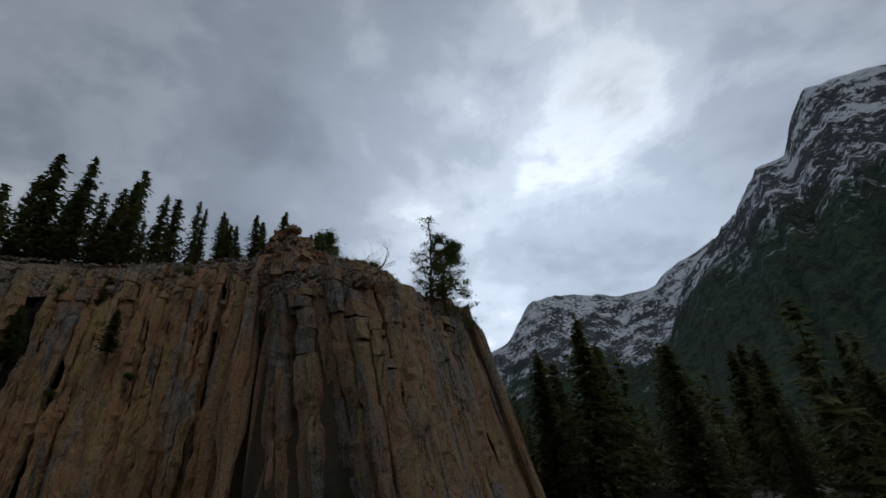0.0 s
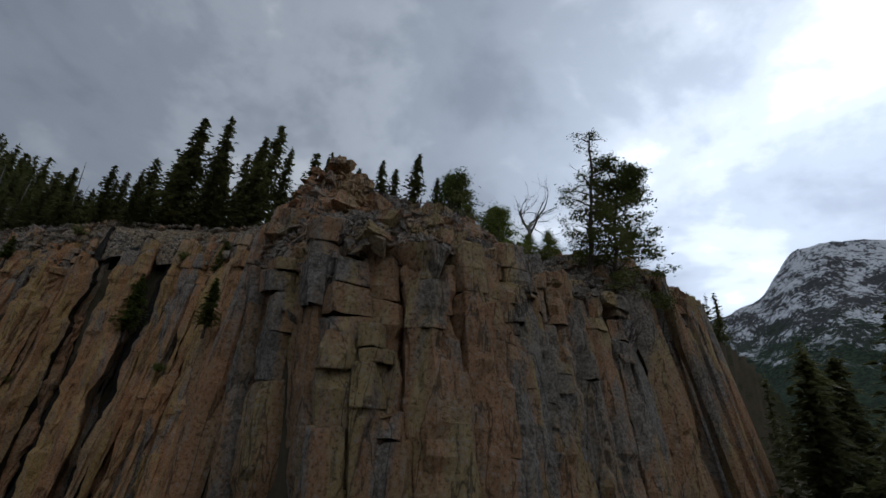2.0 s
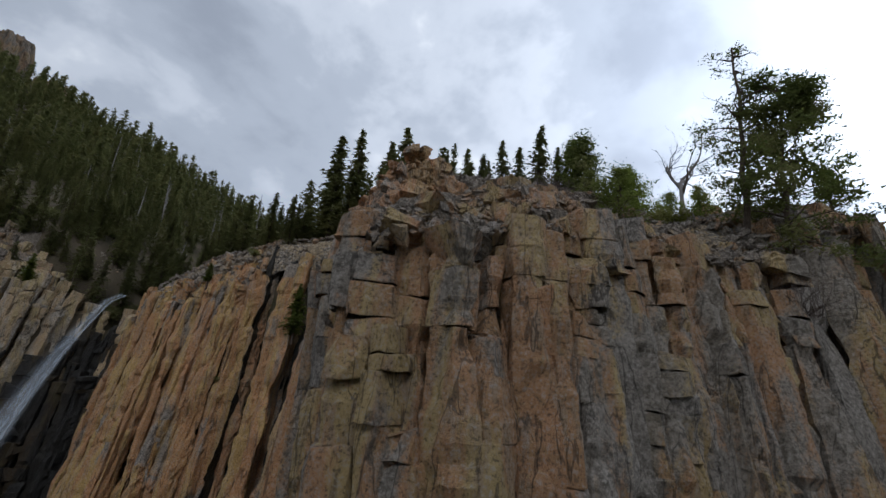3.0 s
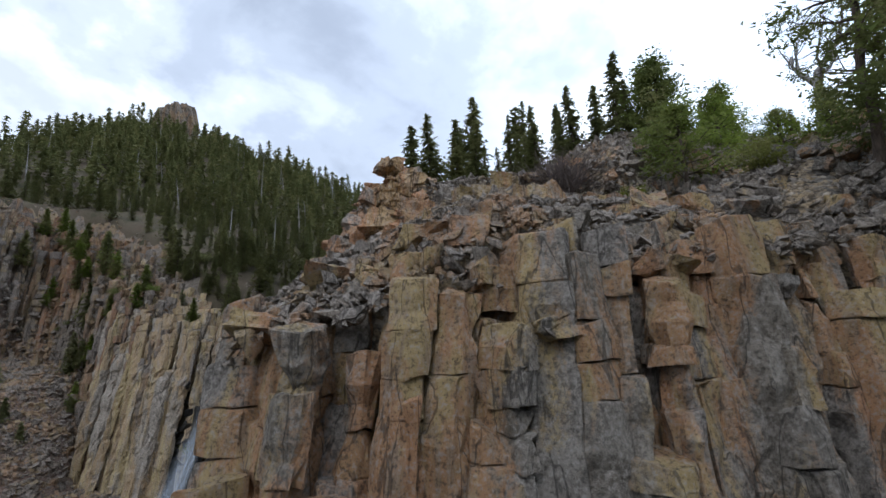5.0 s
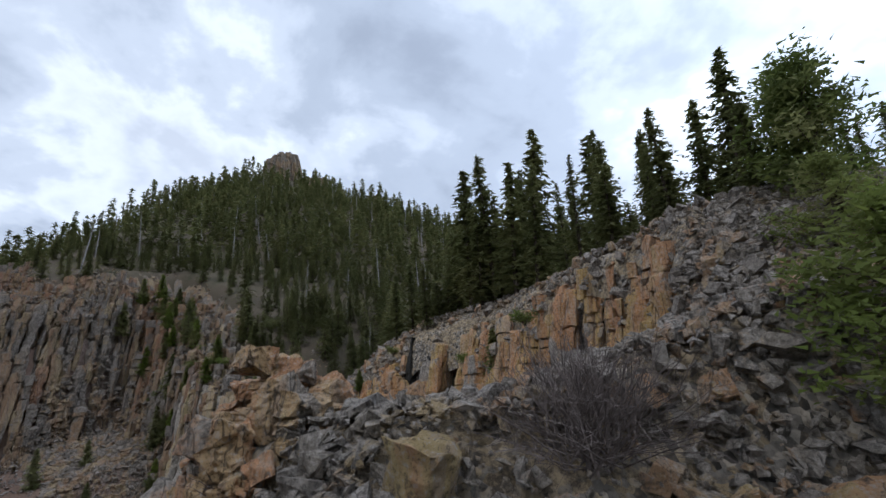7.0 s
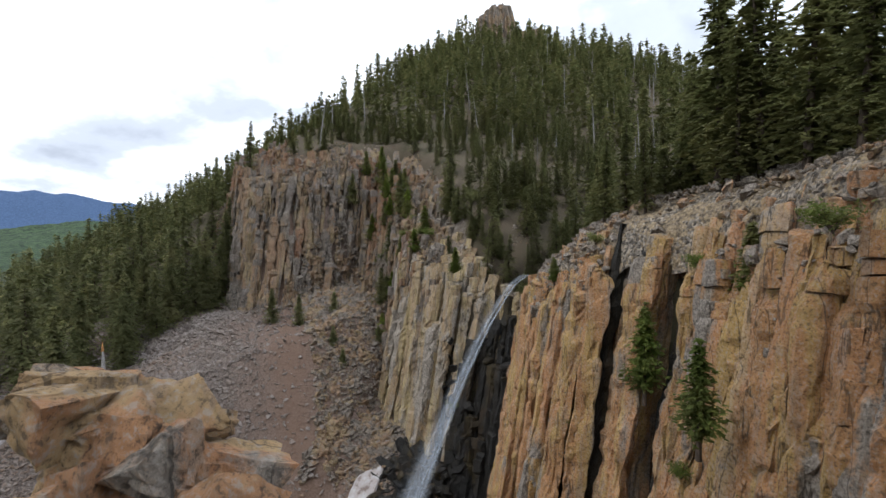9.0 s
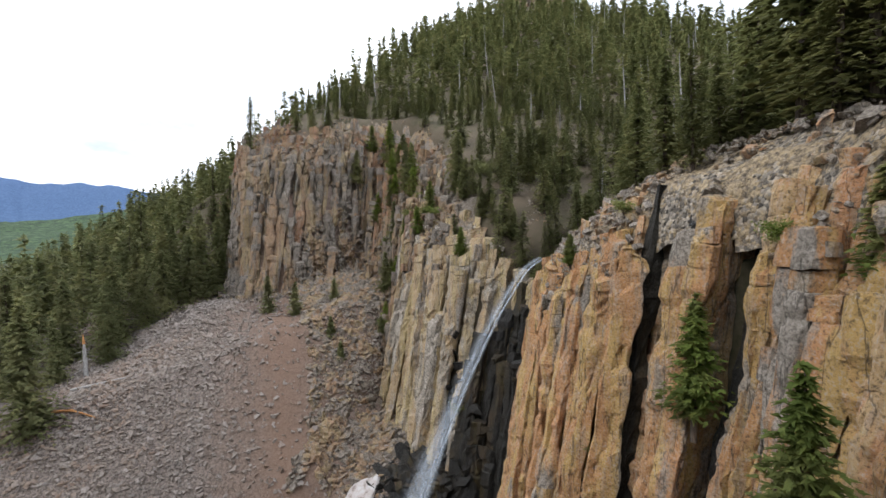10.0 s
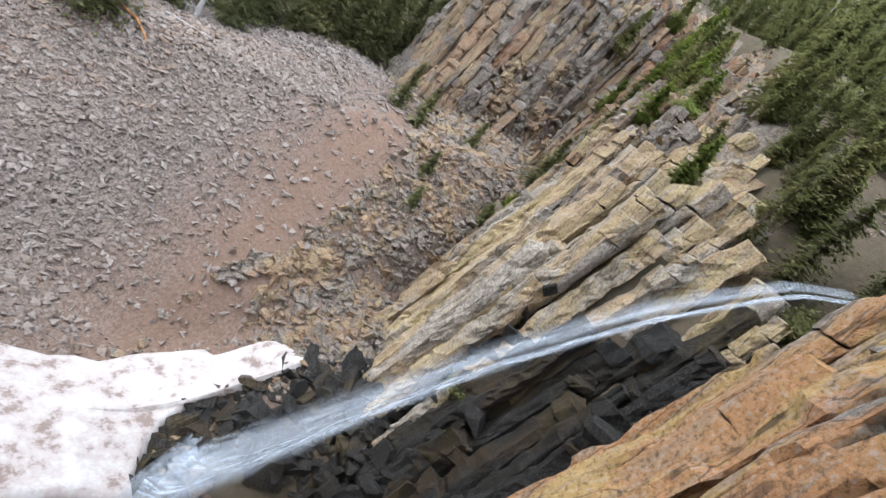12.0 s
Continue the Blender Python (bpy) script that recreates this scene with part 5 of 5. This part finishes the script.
far_forest("valley_forest", (-200, -260, 160, 130), 16000, lambda x, y: valley_keep(x, y) & ~((x < -34) & (y > -130)), 4.4, (8, 16), 313, "fir forest on the valley slopes", 1200)
far_forest("slope_forest", (-190, -130, -34, -14), 12000, valley_keep, 2.9, (6, 12), 315, "dense fir forest beside the broken wall", 1100)


def far_valley_keep(x, y):
    return (np.hypot(x, y) > 190) & (x < 80)


far_forest("far_woods", (-700, -900, 150, -120), 5000, far_valley_keep, 9.0, (14, 24), 317, "far green woods on the valley floor", 700)
far_snags("dead_trees", (-150, -60, -15, 90), 2600, hill_keep, 5.0, (5, 10), 331, "scattered grey dead conifers in the hill forest")

BIG = []
for k, (h, rad) in enumerate(((13, 3.4), (14, 3.8))):
    BIG.append((tree_of("fir_tree", fir_trunk(h, 0.2, 240 + k, 10), fir_crown(h, rad, 44, 13, 6.5, 250 + k, 0.04, 0.12, 0.3, 0.72), BARK, NEEDLES, "tall full dark fir on the valley floor"), h))


def valley_firs():
    r = rng(341)
    for k, (x, y, h) in enumerate(((11.4, 41.6, 15.4), (18.5, 39.6, 12.5), (23.8, 37.5, 11.0), (27.5, 35.0, 8.5), (31.0, 36.0, 9.0), (8.4, 45.5, 13.0), (14.5, 47.0, 13.5), (20.5, 46.0, 13.0), (26.0, 44.0, 12.0), (33.0, 44.0, 12.0), (38.0, 40.0, 11.0), (16.5, 54.0, 15.0), (24.0, 53.0, 14.0), (32.0, 52.0, 14.0), (41.0, 50.0, 14.0), (12.0, 57.0, 14.0), (45.0, 44.0, 12.0), (21.5, 33.5, 6.0), (35.0, 33.0, 8.0))):
        plant(BIG[k % 2], x, y, h, (r.normal(0, 1.2), r.normal(0, 1.2)), r.uniform(0, 360), group="valley firs")


valley_firs()


# ---------------------------------------------------------------- single trees and shrubs
def limb(parts, start, way, length, radius, depth, r, tips, spread=0.6, lift=0.15, sides=5):
    """A crooked limb that forks; the ends go into tips."""
    pts, rad = [Vector(start)], [radius]
    d = Vector(way).normalized()
    n = 4
    for k in range(n):
        d = (d + Vector(r.normal(0, 0.20, 3)) + Vector((0, 0, lift * 0.3))).normalized()
        pts.append(pts[-1] + d * length / n)
        rad.append(radius * (1 - 0.55 * (k + 1) / n))
    parts.append(tube([p[:] for p in pts], rad, sides))
    if depth == 0:
        tips.append((pts[-1], d))
        return
    for k in range(r.integers(2, 4)):
        w = (d + Vector(r.normal(0, spread, 3)) + Vector((0, 0, lift))).normalized()
        q = pts[r.integers(2, n + 1)]
        limb(parts, q, w, length * r.uniform(0.55, 0.8), rad[-1] * 0.85, depth - 1, r, tips, spread, lift, max(3, sides - 1))


def needle_clump(V, F, at, size, n, r, flat=0.6):
    for _ in range(n):
        o = r.normal(0, 0.42, 3) * size
        o[2] *= flat
        t = r.normal(0, 1, 3)
        t /= np.linalg.norm(t) + 1e-9
        t[2] = t[2] * 0.5 + 0.2
        w = np.cross(t, r.normal(0, 1, 3))
        w /= np.linalg.norm(w) + 1e-9
        L = size * r.uniform(0.16, 0.34)
        c = np.array(at) + o
        i = len(V)
        V += [c - t * L * 0.4 - w * L * 0.28, c - t * L * 0.4 + w * L * 0.28, c + t * L]
        F.append((i, i + 1, i + 2))


def open_pine(name, x, y, h, seed, lean, label, first=0.28, sparse_top=True, limbs=26, fat=1.0, z=None, tuft=1.0):
    """A rim pine: visible trunk, crooked limbs, needle tufts at their ends, thin towards the top."""
    r = rng(seed)
    parts, tips = [], []
    trunk = [Vector((0, 0, -1.0))]
    for k in range(1, 9):
        trunk.append(Vector((lean[0] * k / 8 + r.normal(0, 0.06), lean[1] * k / 8 + r.normal(0, 0.06), h * k / 8)))
    parts.append(tube([p[:] for p in trunk], [0.15 * h / 12 * (1 - 0.85 * k / 8) + 0.02 for k in range(9)], 8))
    V, F = [], []
    for k in range(limbs):
        f = first + (1 - first) * (k + r.random()) / limbs
        i = min(int(f * 8), 7)
        p = trunk[i].lerp(trunk[i + 1], f * 8 - i)
        a = r.uniform(0, 6.28)
        L = fat * h * (0.15 * (1 - f) + 0.06) * r.uniform(0.7, 1.25)
        ends = []
        limb(parts, p, (math.cos(a), math.sin(a), r.uniform(-0.1, 0.35)), L, 0.05 * h / 12 + 0.012, 2, r, ends, 0.55, 0.1, 4)
        for q, d in ends:
            if sparse_top and r.random() < 0.25 + 0.6 * (f > 0.62):
                continue
            needle_clump(V, F, q[:], 0.055 * h * tuft * r.uniform(0.7, 1.3), int(60 * tuft), r)
    ob = new(name)
    child("trunk", mesh_tris("trunk", *join_parts(parts), BARK, True), ob)
    child("crown", mesh_tris("crown", np.array(V), np.array(F), PINE_NEEDLES), ob)
    ob.location = (x, y, height(x, y) - 0.2 if z is None else z)
    return tagged(ob, label, "tree")


def snag(name, x, y, h, seed, label):
    r = rng(seed)
    parts, tips = [], []
    limb(parts, (0, 0, -0.8), (0.05, 0, 1), h * 0.55, 0.028 * h, 0, r, tips, 0.4, 0.3, 8)
    top = tips[0][0]
    for k in range(6):
        a = k * 1.05 + r.uniform(-0.3, 0.3)
        limb(parts, top - Vector((0, 0, h * 0.05 * k * 0.5)), (math.cos(a), math.sin(a), 0.9), h * 0.28, 0.015 * h, 3, r, [], 0.55, 0.12, 5)
    ob = new(name)
    child("trunk", mesh_tris("trunk", *join_parts(parts), DEADWOOD, True), ob)
    ob.location = (x, y, height(x, y) - 0.2)
    return tagged(ob, label, "dead tree")


def bushy_fir(name, x, y, h, width, seed, label, mat=None, z=None, levels=26, per=11):
    """A broad young conifer, green to the ground."""
    V, F = fir_crown(h, width, levels, per, 5.0, seed, 0.02, 0.08, 0.12, 0.8)
    ob = new(name)
    child("trunk", mesh_tris("trunk", *fir_trunk(h, 0.05 + 0.012 * h, seed, 6), BARK, True), ob)
    child("crown", mesh_tris("crown", V, F, mat or PINE_NEEDLES), ob)
    ob.location = (x, y, height(x, y) - 0.25 if z is None else z)
    return tagged(ob, label, "tree")


def round_conifer(name, x, y, h, width, seed, label, mat, z=None):
    """A broad, ragged conifer: upswept boughs full of needle sprays, uneven outline."""
    r = rng(seed)
    V, F, parts = [], [], [tube([(0, 0, -0.6), (0.05, 0.03, h * 0.5), (0, 0, h * 0.95)], [0.05 + 0.02 * h, 0.03 + 0.01 * h, 0.01], 6)]
    for k in range(46):
        f = (k + r.random()) / 46
        a = r.uniform(0, 6.28)
        reach = width * (1 - f) ** 0.7 * (0.55 + 0.45 * min(1.0, f * 5)) * r.uniform(0.55, 1.2)
        z0 = h * (0.04 + 0.88 * f)
        end = (math.cos(a) * reach, math.sin(a) * reach, z0 + 0.22 * reach)
        parts.append(tube([(0, 0, z0), (end[0] * 0.5, end[1] * 0.5, z0 + 0.04 * reach), end], [0.03, 0.018, 0.006], 3))
        for q in (0.45, 0.75, 1.0):
            needle_clump(V, F, (end[0] * q, end[1] * q, z0 + 0.22 * reach * q * q), 0.15 * h * r.uniform(0.7, 1.15), 34, r, 0.55)
    needle_clump(V, F, (0, 0, h * 0.96), 0.12 * h, 40, r, 1.4)
    ob = new(name)
    child("trunk", mesh_tris("trunk", *join_parts(parts), BARK, True), ob)
    child("crown", mesh_tris("crown", np.array(V), np.array(F), mat), ob)
    ob.location = (x, y, height(x, y) - 0.25 if z is None else z)
    return tagged(ob, label, "tree")


def leafy_bush(name, x, y, size, seed, label, mat, z=None, flat=0.7):
    r = rng(seed)
    V, F, parts = [], [], []
    for k in range(9):
        a, e = r.uniform(0, 6.28), r.uniform(0.3, 1.2)
        end = (math.cos(a) * size * 0.5, math.sin(a) * size * 0.5, math.sin(e) * size * flat)
        parts.append(tube([(0, 0, -0.1), (end[0] * 0.5, end[1] * 0.5, end[2] * 0.6), end], [0.02, 0.012, 0.005], 3))
        needle_clump(V, F, end, size * 0.42, 70, r, 0.7)
        needle_clump(V, F, (end[0] * 0.5, end[1] * 0.5, end[2] * 0.6), size * 0.4, 50, r, 0.7)
    ob = new(name)
    child("woody_base", mesh_tris("woody_base", *join_parts(parts), BARK), ob)
    child("foliage", mesh_tris("foliage", np.array(V), np.array(F), mat), ob)
    ob.location = (x, y, height(x, y) - 0.05 if z is None else z)
    return tagged(ob, label, "shrub")


def bare_shrub(name, x, y, size, seed, label, n=120, z=None):
    """A leafless thicket of fine grey-brown twigs."""
    r = rng(seed)
    parts, fine = [], []
    for k in range(n):
        a, e = r.uniform(0, 6.28), r.uniform(0.25, 1.5)
        L = size * r.uniform(0.5, 1.0)
        b = np.array([r.normal(0, 0.16), r.normal(0, 0.16), -0.1]) * size
        d = np.array([math.cos(a) * math.cos(e), math.sin(a) * math.cos(e), math.sin(e)])
        p1 = b + d * L * 0.5 + r.normal(0, 0.05, 3) * size
        p2 = b + d * L + r.normal(0, 0.09, 3) * size
        parts.append(tube([b, p1, p2], [0.014, 0.010, 0.004], 3))
        for _ in range(3):
            q = p1 + (p2 - p1) * r.random()
            fine.append(tube([q, q + d * L * 0.18 + r.normal(0, 0.08, 3) * size, q + d * L * 0.3 + r.normal(0, 0.13, 3) * size], [0.006, 0.004, 0.002], 3))
    ob = new(name)
    child("woody_base", mesh_tris("woody_base", *join_parts(parts), TWIG), ob)
    child("brushwood", mesh_tris("brushwood", *join_parts(fine), TWIG), ob)
    ob.location = (x, y, height(x, y) if z is None else z)
    return tagged(ob, label, "shrub")


def crest_plants():
    open_pine("pine_tree", -1.3, 34.6, 9.6, 401, (0.3, 0.2), "tall open-crowned pine on the cliff rim with a bare top", 0.36, True, 24, 0.75, 22.2, 0.8)
    open_pine("pine_tree", -0.3, 35.4, 7.4, 403, (0.4, 0.2), "bushy green pine on the cliff rim beside a taller one", 0.10, False, 42, 1.05, 22.2, 1.2)
    snag("dead_tree", -7.6, 43.4, 8.0, 405, "silver dead tree with crooked bare limbs on the rim")
    round_conifer("young_fir", -5.9, 33.8, 3.2, 1.9, 407, "broad bright green young conifer among the rubble", YOUNG_NEEDLES, 24.3)
    round_conifer("young_fir", -10.8, 38.4, 4.4, 1.5, 409, "leafy green conifer on the plateau rim", PINE_NEEDLES)
    round_conifer("young_fir", -11.9, 38.9, 3.9, 1.4, 411, "leafy green conifer on the plateau rim", PINE_NEEDLES)
    for k, (x, y, h) in enumerate(((-7.0, 37.0, 2.6), (-5.6, 38.2, 2.0), (-8.6, 39.5, 3.0), (-4.6, 39.2, 2.2), (-9.2, 36.6, 2.4), (-0.5, 45.5, 3.2))):
        round_conifer("young_fir", x, y, h, 1.25, 420 + k, "low green young conifer on the rubble", YOUNG_NEEDLES)
    bare_shrub("bare_shrub", -6.9, 29.8, 1.45, 431, "leafless grey-brown shrub on the rubble slope", 460, 24.2)
    bare_shrub("bare_shrub", -8.6, 25.05, 0.9, 433, "small pinkish leafless shrub at the cliff edge", 140, 23.45)
    bare_shrub("bare_shrub", 0.2, 33.6, 1.3, 435, "pale leafless shrub on the cliff face", 90, 20.0)
    leafy_bush("green_bush", -4.8, 30.5, 0.55, 437, "bright yellow-green bush in the rubble", SHRUB_LEAVES)
    leafy_bush("green_bush", -3.8, 34.2, 0.9, 439, "yellow-green bush below the young conifers", SHRUB_LEAVES)
    leafy_bush("green_bush", -5.9, 37.2, 1.0, 441, "yellow-green bush on the rubble slope", SHRUB_LEAVES)
    leafy_bush("green_bush", -2.6, 39.4, 0.7, 443, "yellow-green bush under the pine", SHRUB_LEAVES)


crest_plants()


def cliff_plants():
    """Young firs and bushes rooted on ledges of the cove and the wall."""
    for k, (x, y, z, h) in enumerate(((-29.4, 29.0, 20.2, 3.8), (-23.6, 30.4, 20.6, 3.0), (-26.4, 32.4, 24.8, 2.6), (-36.6, 24.0, 24.2, 1.4))):
        bushy_fir("ledge_fir", x, y, h, 0.36 * h ** 0.8, 450 + k, "green young fir rooted on a cliff ledge", PINE_NEEDLES, z)
    for k, (x, y, z, s) in enumerate(((-28.8, 31.0, 25.6, 0.7), (-20.2, 32.6, 27.0, 0.8), (-33.4, 25.4, 16.5, 0.5), (-26.6, 30.2, 17.8, 0.6), (-22.4, 31.6, 18.8, 0.6), (-38.2, 22.6, 15.0, 0.4), (-34.6, 26.6, 26.6, 0.7))):
        leafy_bush("green_bush", x, y, s, 460 + k, "small bright green bush on the cliff face", PINE_NEEDLES, z)
    for k, (x, y, h) in enumerate(((-52.2, -12.9, 4.6), (-52.0, -8.6, 3.8), (-55.8, -6.2, 2.8), (-51.4, -3.2, 2.4), (-50.6, -1.4, 2.0), (-58.6, -1.0, 5.0), (-60.0, -0.4, 5.5), (-61.5, 0.4, 5.5), (-57.5, 9.0, 6.0), (-59.0, 8.0, 6.5), (-55.0, 10.5, 3.0), (-53.6, 13.0, 2.6), (-52.4, 16.4, 2.4), (-70.0, -18.0, 4.0), (-66.0, -10.0, 4.5))):
        bushy_fir("ledge_fir", x, y, h, 0.30 * h ** 0.9, 470 + k, "young fir growing on the broken cliff wall", NEEDLES)


cliff_plants()


def gully_plants():
    """A line of small firs and bushes up the gully in the wall."""
    r = rng(475)
    for k in range(11):
        q = k / 10
        x, y = -55.0 - 14.5 * q + r.normal(0, 0.4), 1.0 - 6.0 * q + r.normal(0, 0.5)
        h = r.uniform(1.6, 3.6)
        bushy_fir("ledge_fir", x, y, h, 0.36 * h ** 0.9, 640 + k, "young green fir growing in the gully", YOUNG_NEEDLES if k % 2 else NEEDLES)


gully_plants()


def lip_trees():
    """Tall firs crowding the brink where the stream comes over."""
    r = rng(480)
    for k, (x, y, h) in enumerate(((-51.2, 23.6, 8.5), (-53.2, 21.4, 9.5), (-54.4, 18.6, 8.0), (-52.2, 26.0, 9.0), (-55.6, 23.0, 10.0), (-55.4, 15.0, 7.5), (-57.2, 19.6, 9.5), (-48.6, 25.8, 8.5), (-46.6, 25.6, 7.0), (-57.6, 13.6, 8.5), (-49.8, 28.4, 9.0), (-59.4, 16.2, 9.0), (-61.6, 13.4, 8.0))):
        plant(PROTOS[k % 6], x, y, 0.66 * h, (r.normal(0, 2), r.normal(0, 2)), r.uniform(0, 360), group="trees above the falls", label="green fir tree at the brink above the falls")
    for k, (x, y, z, h) in enumerate(((-50.8, 17.4, 22.6, 7.0), (-50.6, 15.4, 23.0, 8.0), (-52.2, 11.0, 24.0, 5.0), (-49.6, 22.4, 23.6, 8.5), (-47.8, 23.4, 24.0, 7.0), (-50.0, 19.6, 23.0, 5.0))):
        plant(PROTOS[(k + 2) % 6], x, y, 0.66 * h, (r.normal(0, 3), r.normal(0, 3)), r.uniform(0, 360), z, "trees above the falls", "green fir tree at the brink above the falls")
    for k in range(22):
        x, y = r.uniform(-63, -51), r.uniform(11.5, 22)
        if cliff_at(np.array([x]), np.array([y]))[0][0] > 0.6 and fall_line(np.array([x]), np.array([y]))[0] > 1.6:
            plant(PROTOS[k % 6], x, y, r.uniform(3.0, 5.4), (r.normal(0, 2), r.normal(0, 2)), r.uniform(0, 360), group="trees above the falls", label="green fir tree at the brink above the falls")
    for k in range(26):
        x, y = r.uniform(-62, -50), r.uniform(10, 25)
        if cliff_at(np.array([x]), np.array([y]))[0][0] > 0.4 and fall_line(np.array([x]), np.array([y]))[0] > 1.2:
            leafy_bush("green_bush", x, y, r.uniform(0.8, 1.6), 660 + k, "low olive-green bush at the brink above the falls", NEEDLES)
    for k, (i, q, u, h) in enumerate(((17, 0.3, 0.5, 2.4), (18, 0.2, 0.6, 3.0), (18, 0.5, 0.3, 3.4), (18, 0.8, 0.75, 2.6), (19, 0.2, 0.5, 3.6), (19, 0.45, 0.8, 3.2), (19, 0.7, 0.35, 4.0), (19, 0.9, 0.65, 3.4), (20, 0.15, 0.85, 3.8), (20, 0.35, 0.5, 4.2), (20, 0.6, 0.7, 3.6), (20, 0.8, 0.3, 4.4), (19, 0.05, 0.9, 2.8))):
        a, b = EDGE[i], EDGE[i + 1]
        e = a + (b - a) * q
        n = Vector((-(b[1] - a[1]), b[0] - a[0], 0)).normalized()
        x, y = e[0] + n.x * e[4] * u, e[1] + n.y * e[4] * u
        bushy_fir("ledge_fir", x, y, h, 0.34 * h ** 0.9, 600 + k, "young green fir on a ledge of the broken wall", YOUNG_NEEDLES)
        leafy_bush("green_bush", x + r.normal(0, 1.5), y + r.normal(0, 1.5), r.uniform(0.6, 1.3), 620 + k, "low green bush on a ledge of the wall", PINE_NEEDLES)


lip_trees()


def fallen_log(x, y, length, turn, seed, label, mat):
    r = rng(seed)
    dx, dy = math.cos(turn), math.sin(turn)
    pts = []
    for k in range(6):
        q = (k / 5 - 0.5) * length
        pts.append((x + dx * q, y + dy * q, height(x + dx * q, y + dy * q) + 0.16 + r.normal(0, 0.03)))
    ob = new("fallen_log", mesh_tris("fallen_log", *tube(pts, [0.15, 0.14, 0.13, 0.11, 0.09, 0.06], 7), mat, True))
    return tagged(ob, label, "log")


fallen_log(-37.6, -19.4, 4.6, 2.2, 501, "weathered grey fallen log on the scree bench", DEADWOOD)
fallen_log(-34.4, -18.2, 5.0, 2.0, 502, "reddish split log lying above the scree", REDWOOD)
fallen_log(-92.0, -14.0, 7.0, 2.5, 503, "grey fallen log on the slope above the cliff", DEADWOOD)


def stump(x, y, h, seed):
    r = rng(seed)
    parts = [tube([(0, 0, -0.5), (0.02, 0, h * 0.6), (0.05, 0.02, h)], [0.24, 0.17, 0.06], 7)]
    for _ in range(14):
        z, a, L = h * r.uniform(0.2, 0.8), r.uniform(0, 6.28), r.uniform(0.5, 1.3)
        parts.append(tube([(0, 0, z), (math.cos(a) * L, math.sin(a) * L, z - 0.3 * L)], [0.04, 0.008], 3))
    ob = new("broken_stump")
    child("trunk", mesh_tris("trunk", *join_parts(parts), DEADWOOD, True), ob)
    child("torn_top", mesh_tris("torn_top", *tube([(0.04, 0.02, h * 0.9), (0.07, 0.02, h * 1.18)], [0.16, 0.02], 5), REDWOOD), ob, "orange torn wood")
    ob.location = (x, y, height(x, y))
    return tagged(ob, "snapped dead trunk with orange torn wood", "stump")


stump(-38.2, -22.6, 3.6, 511)


def scree_trees():
    r = rng(520)
    for k, (x, y, h) in enumerate(((-32.0, -18.9, 11.5), (-40.7, -23.5, 8.5), (-36.6, -24.6, 6.5), (-42.6, -25.6, 9.5), (-45.6, -24.6, 8.0), (-48.0, -25.2, 10.5), (-50.6, -24.2, 9.0), (-53.0, -25.0, 11.0), (-55.6, -25.6, 9.5), (-58.6, -27.0, 10.0), (-44.0, -29.0, 11.0), (-39.5, -28.5, 9.0), (-47.6, -29.6, 9.0), (-52.0, -29.6, 11.0), (-36.0, -31.5, 10.5), (-56.6, -31.0, 10.0), (-33.6, -27.6, 7.5), (-30.5, -33.0, 9.0), (-61.5, -29.5, 8.5), (-48, -40, 8.5), (-51, -37, 9.5), (-54, -33, 10), (-44, -44, 10), (-50, -46, 11), (-56, -42, 11), (-62, -34, 10), (-40, -50, 10), (-64, -28, 9), (-47, -50, 9))):
        plant(BIG[k % 2] if k < 14 else PROTOS[k % 6], x, y, h, (r.normal(0, 1), r.normal(0, 1)), r.uniform(0, 360), group="bench trees", label="dark green fir tree at the top of the scree")
    for k in range(14):
        x, y = -52 + r.uniform(-12, 10), -24 + r.uniform(-14, 6)
        if height(x, y) > 9:
            bare_shrub("bare_shrub", x, y, r.uniform(0.6, 1.1), 530 + k, "leafless brown shrub at the top of the scree", 40)


scree_trees()
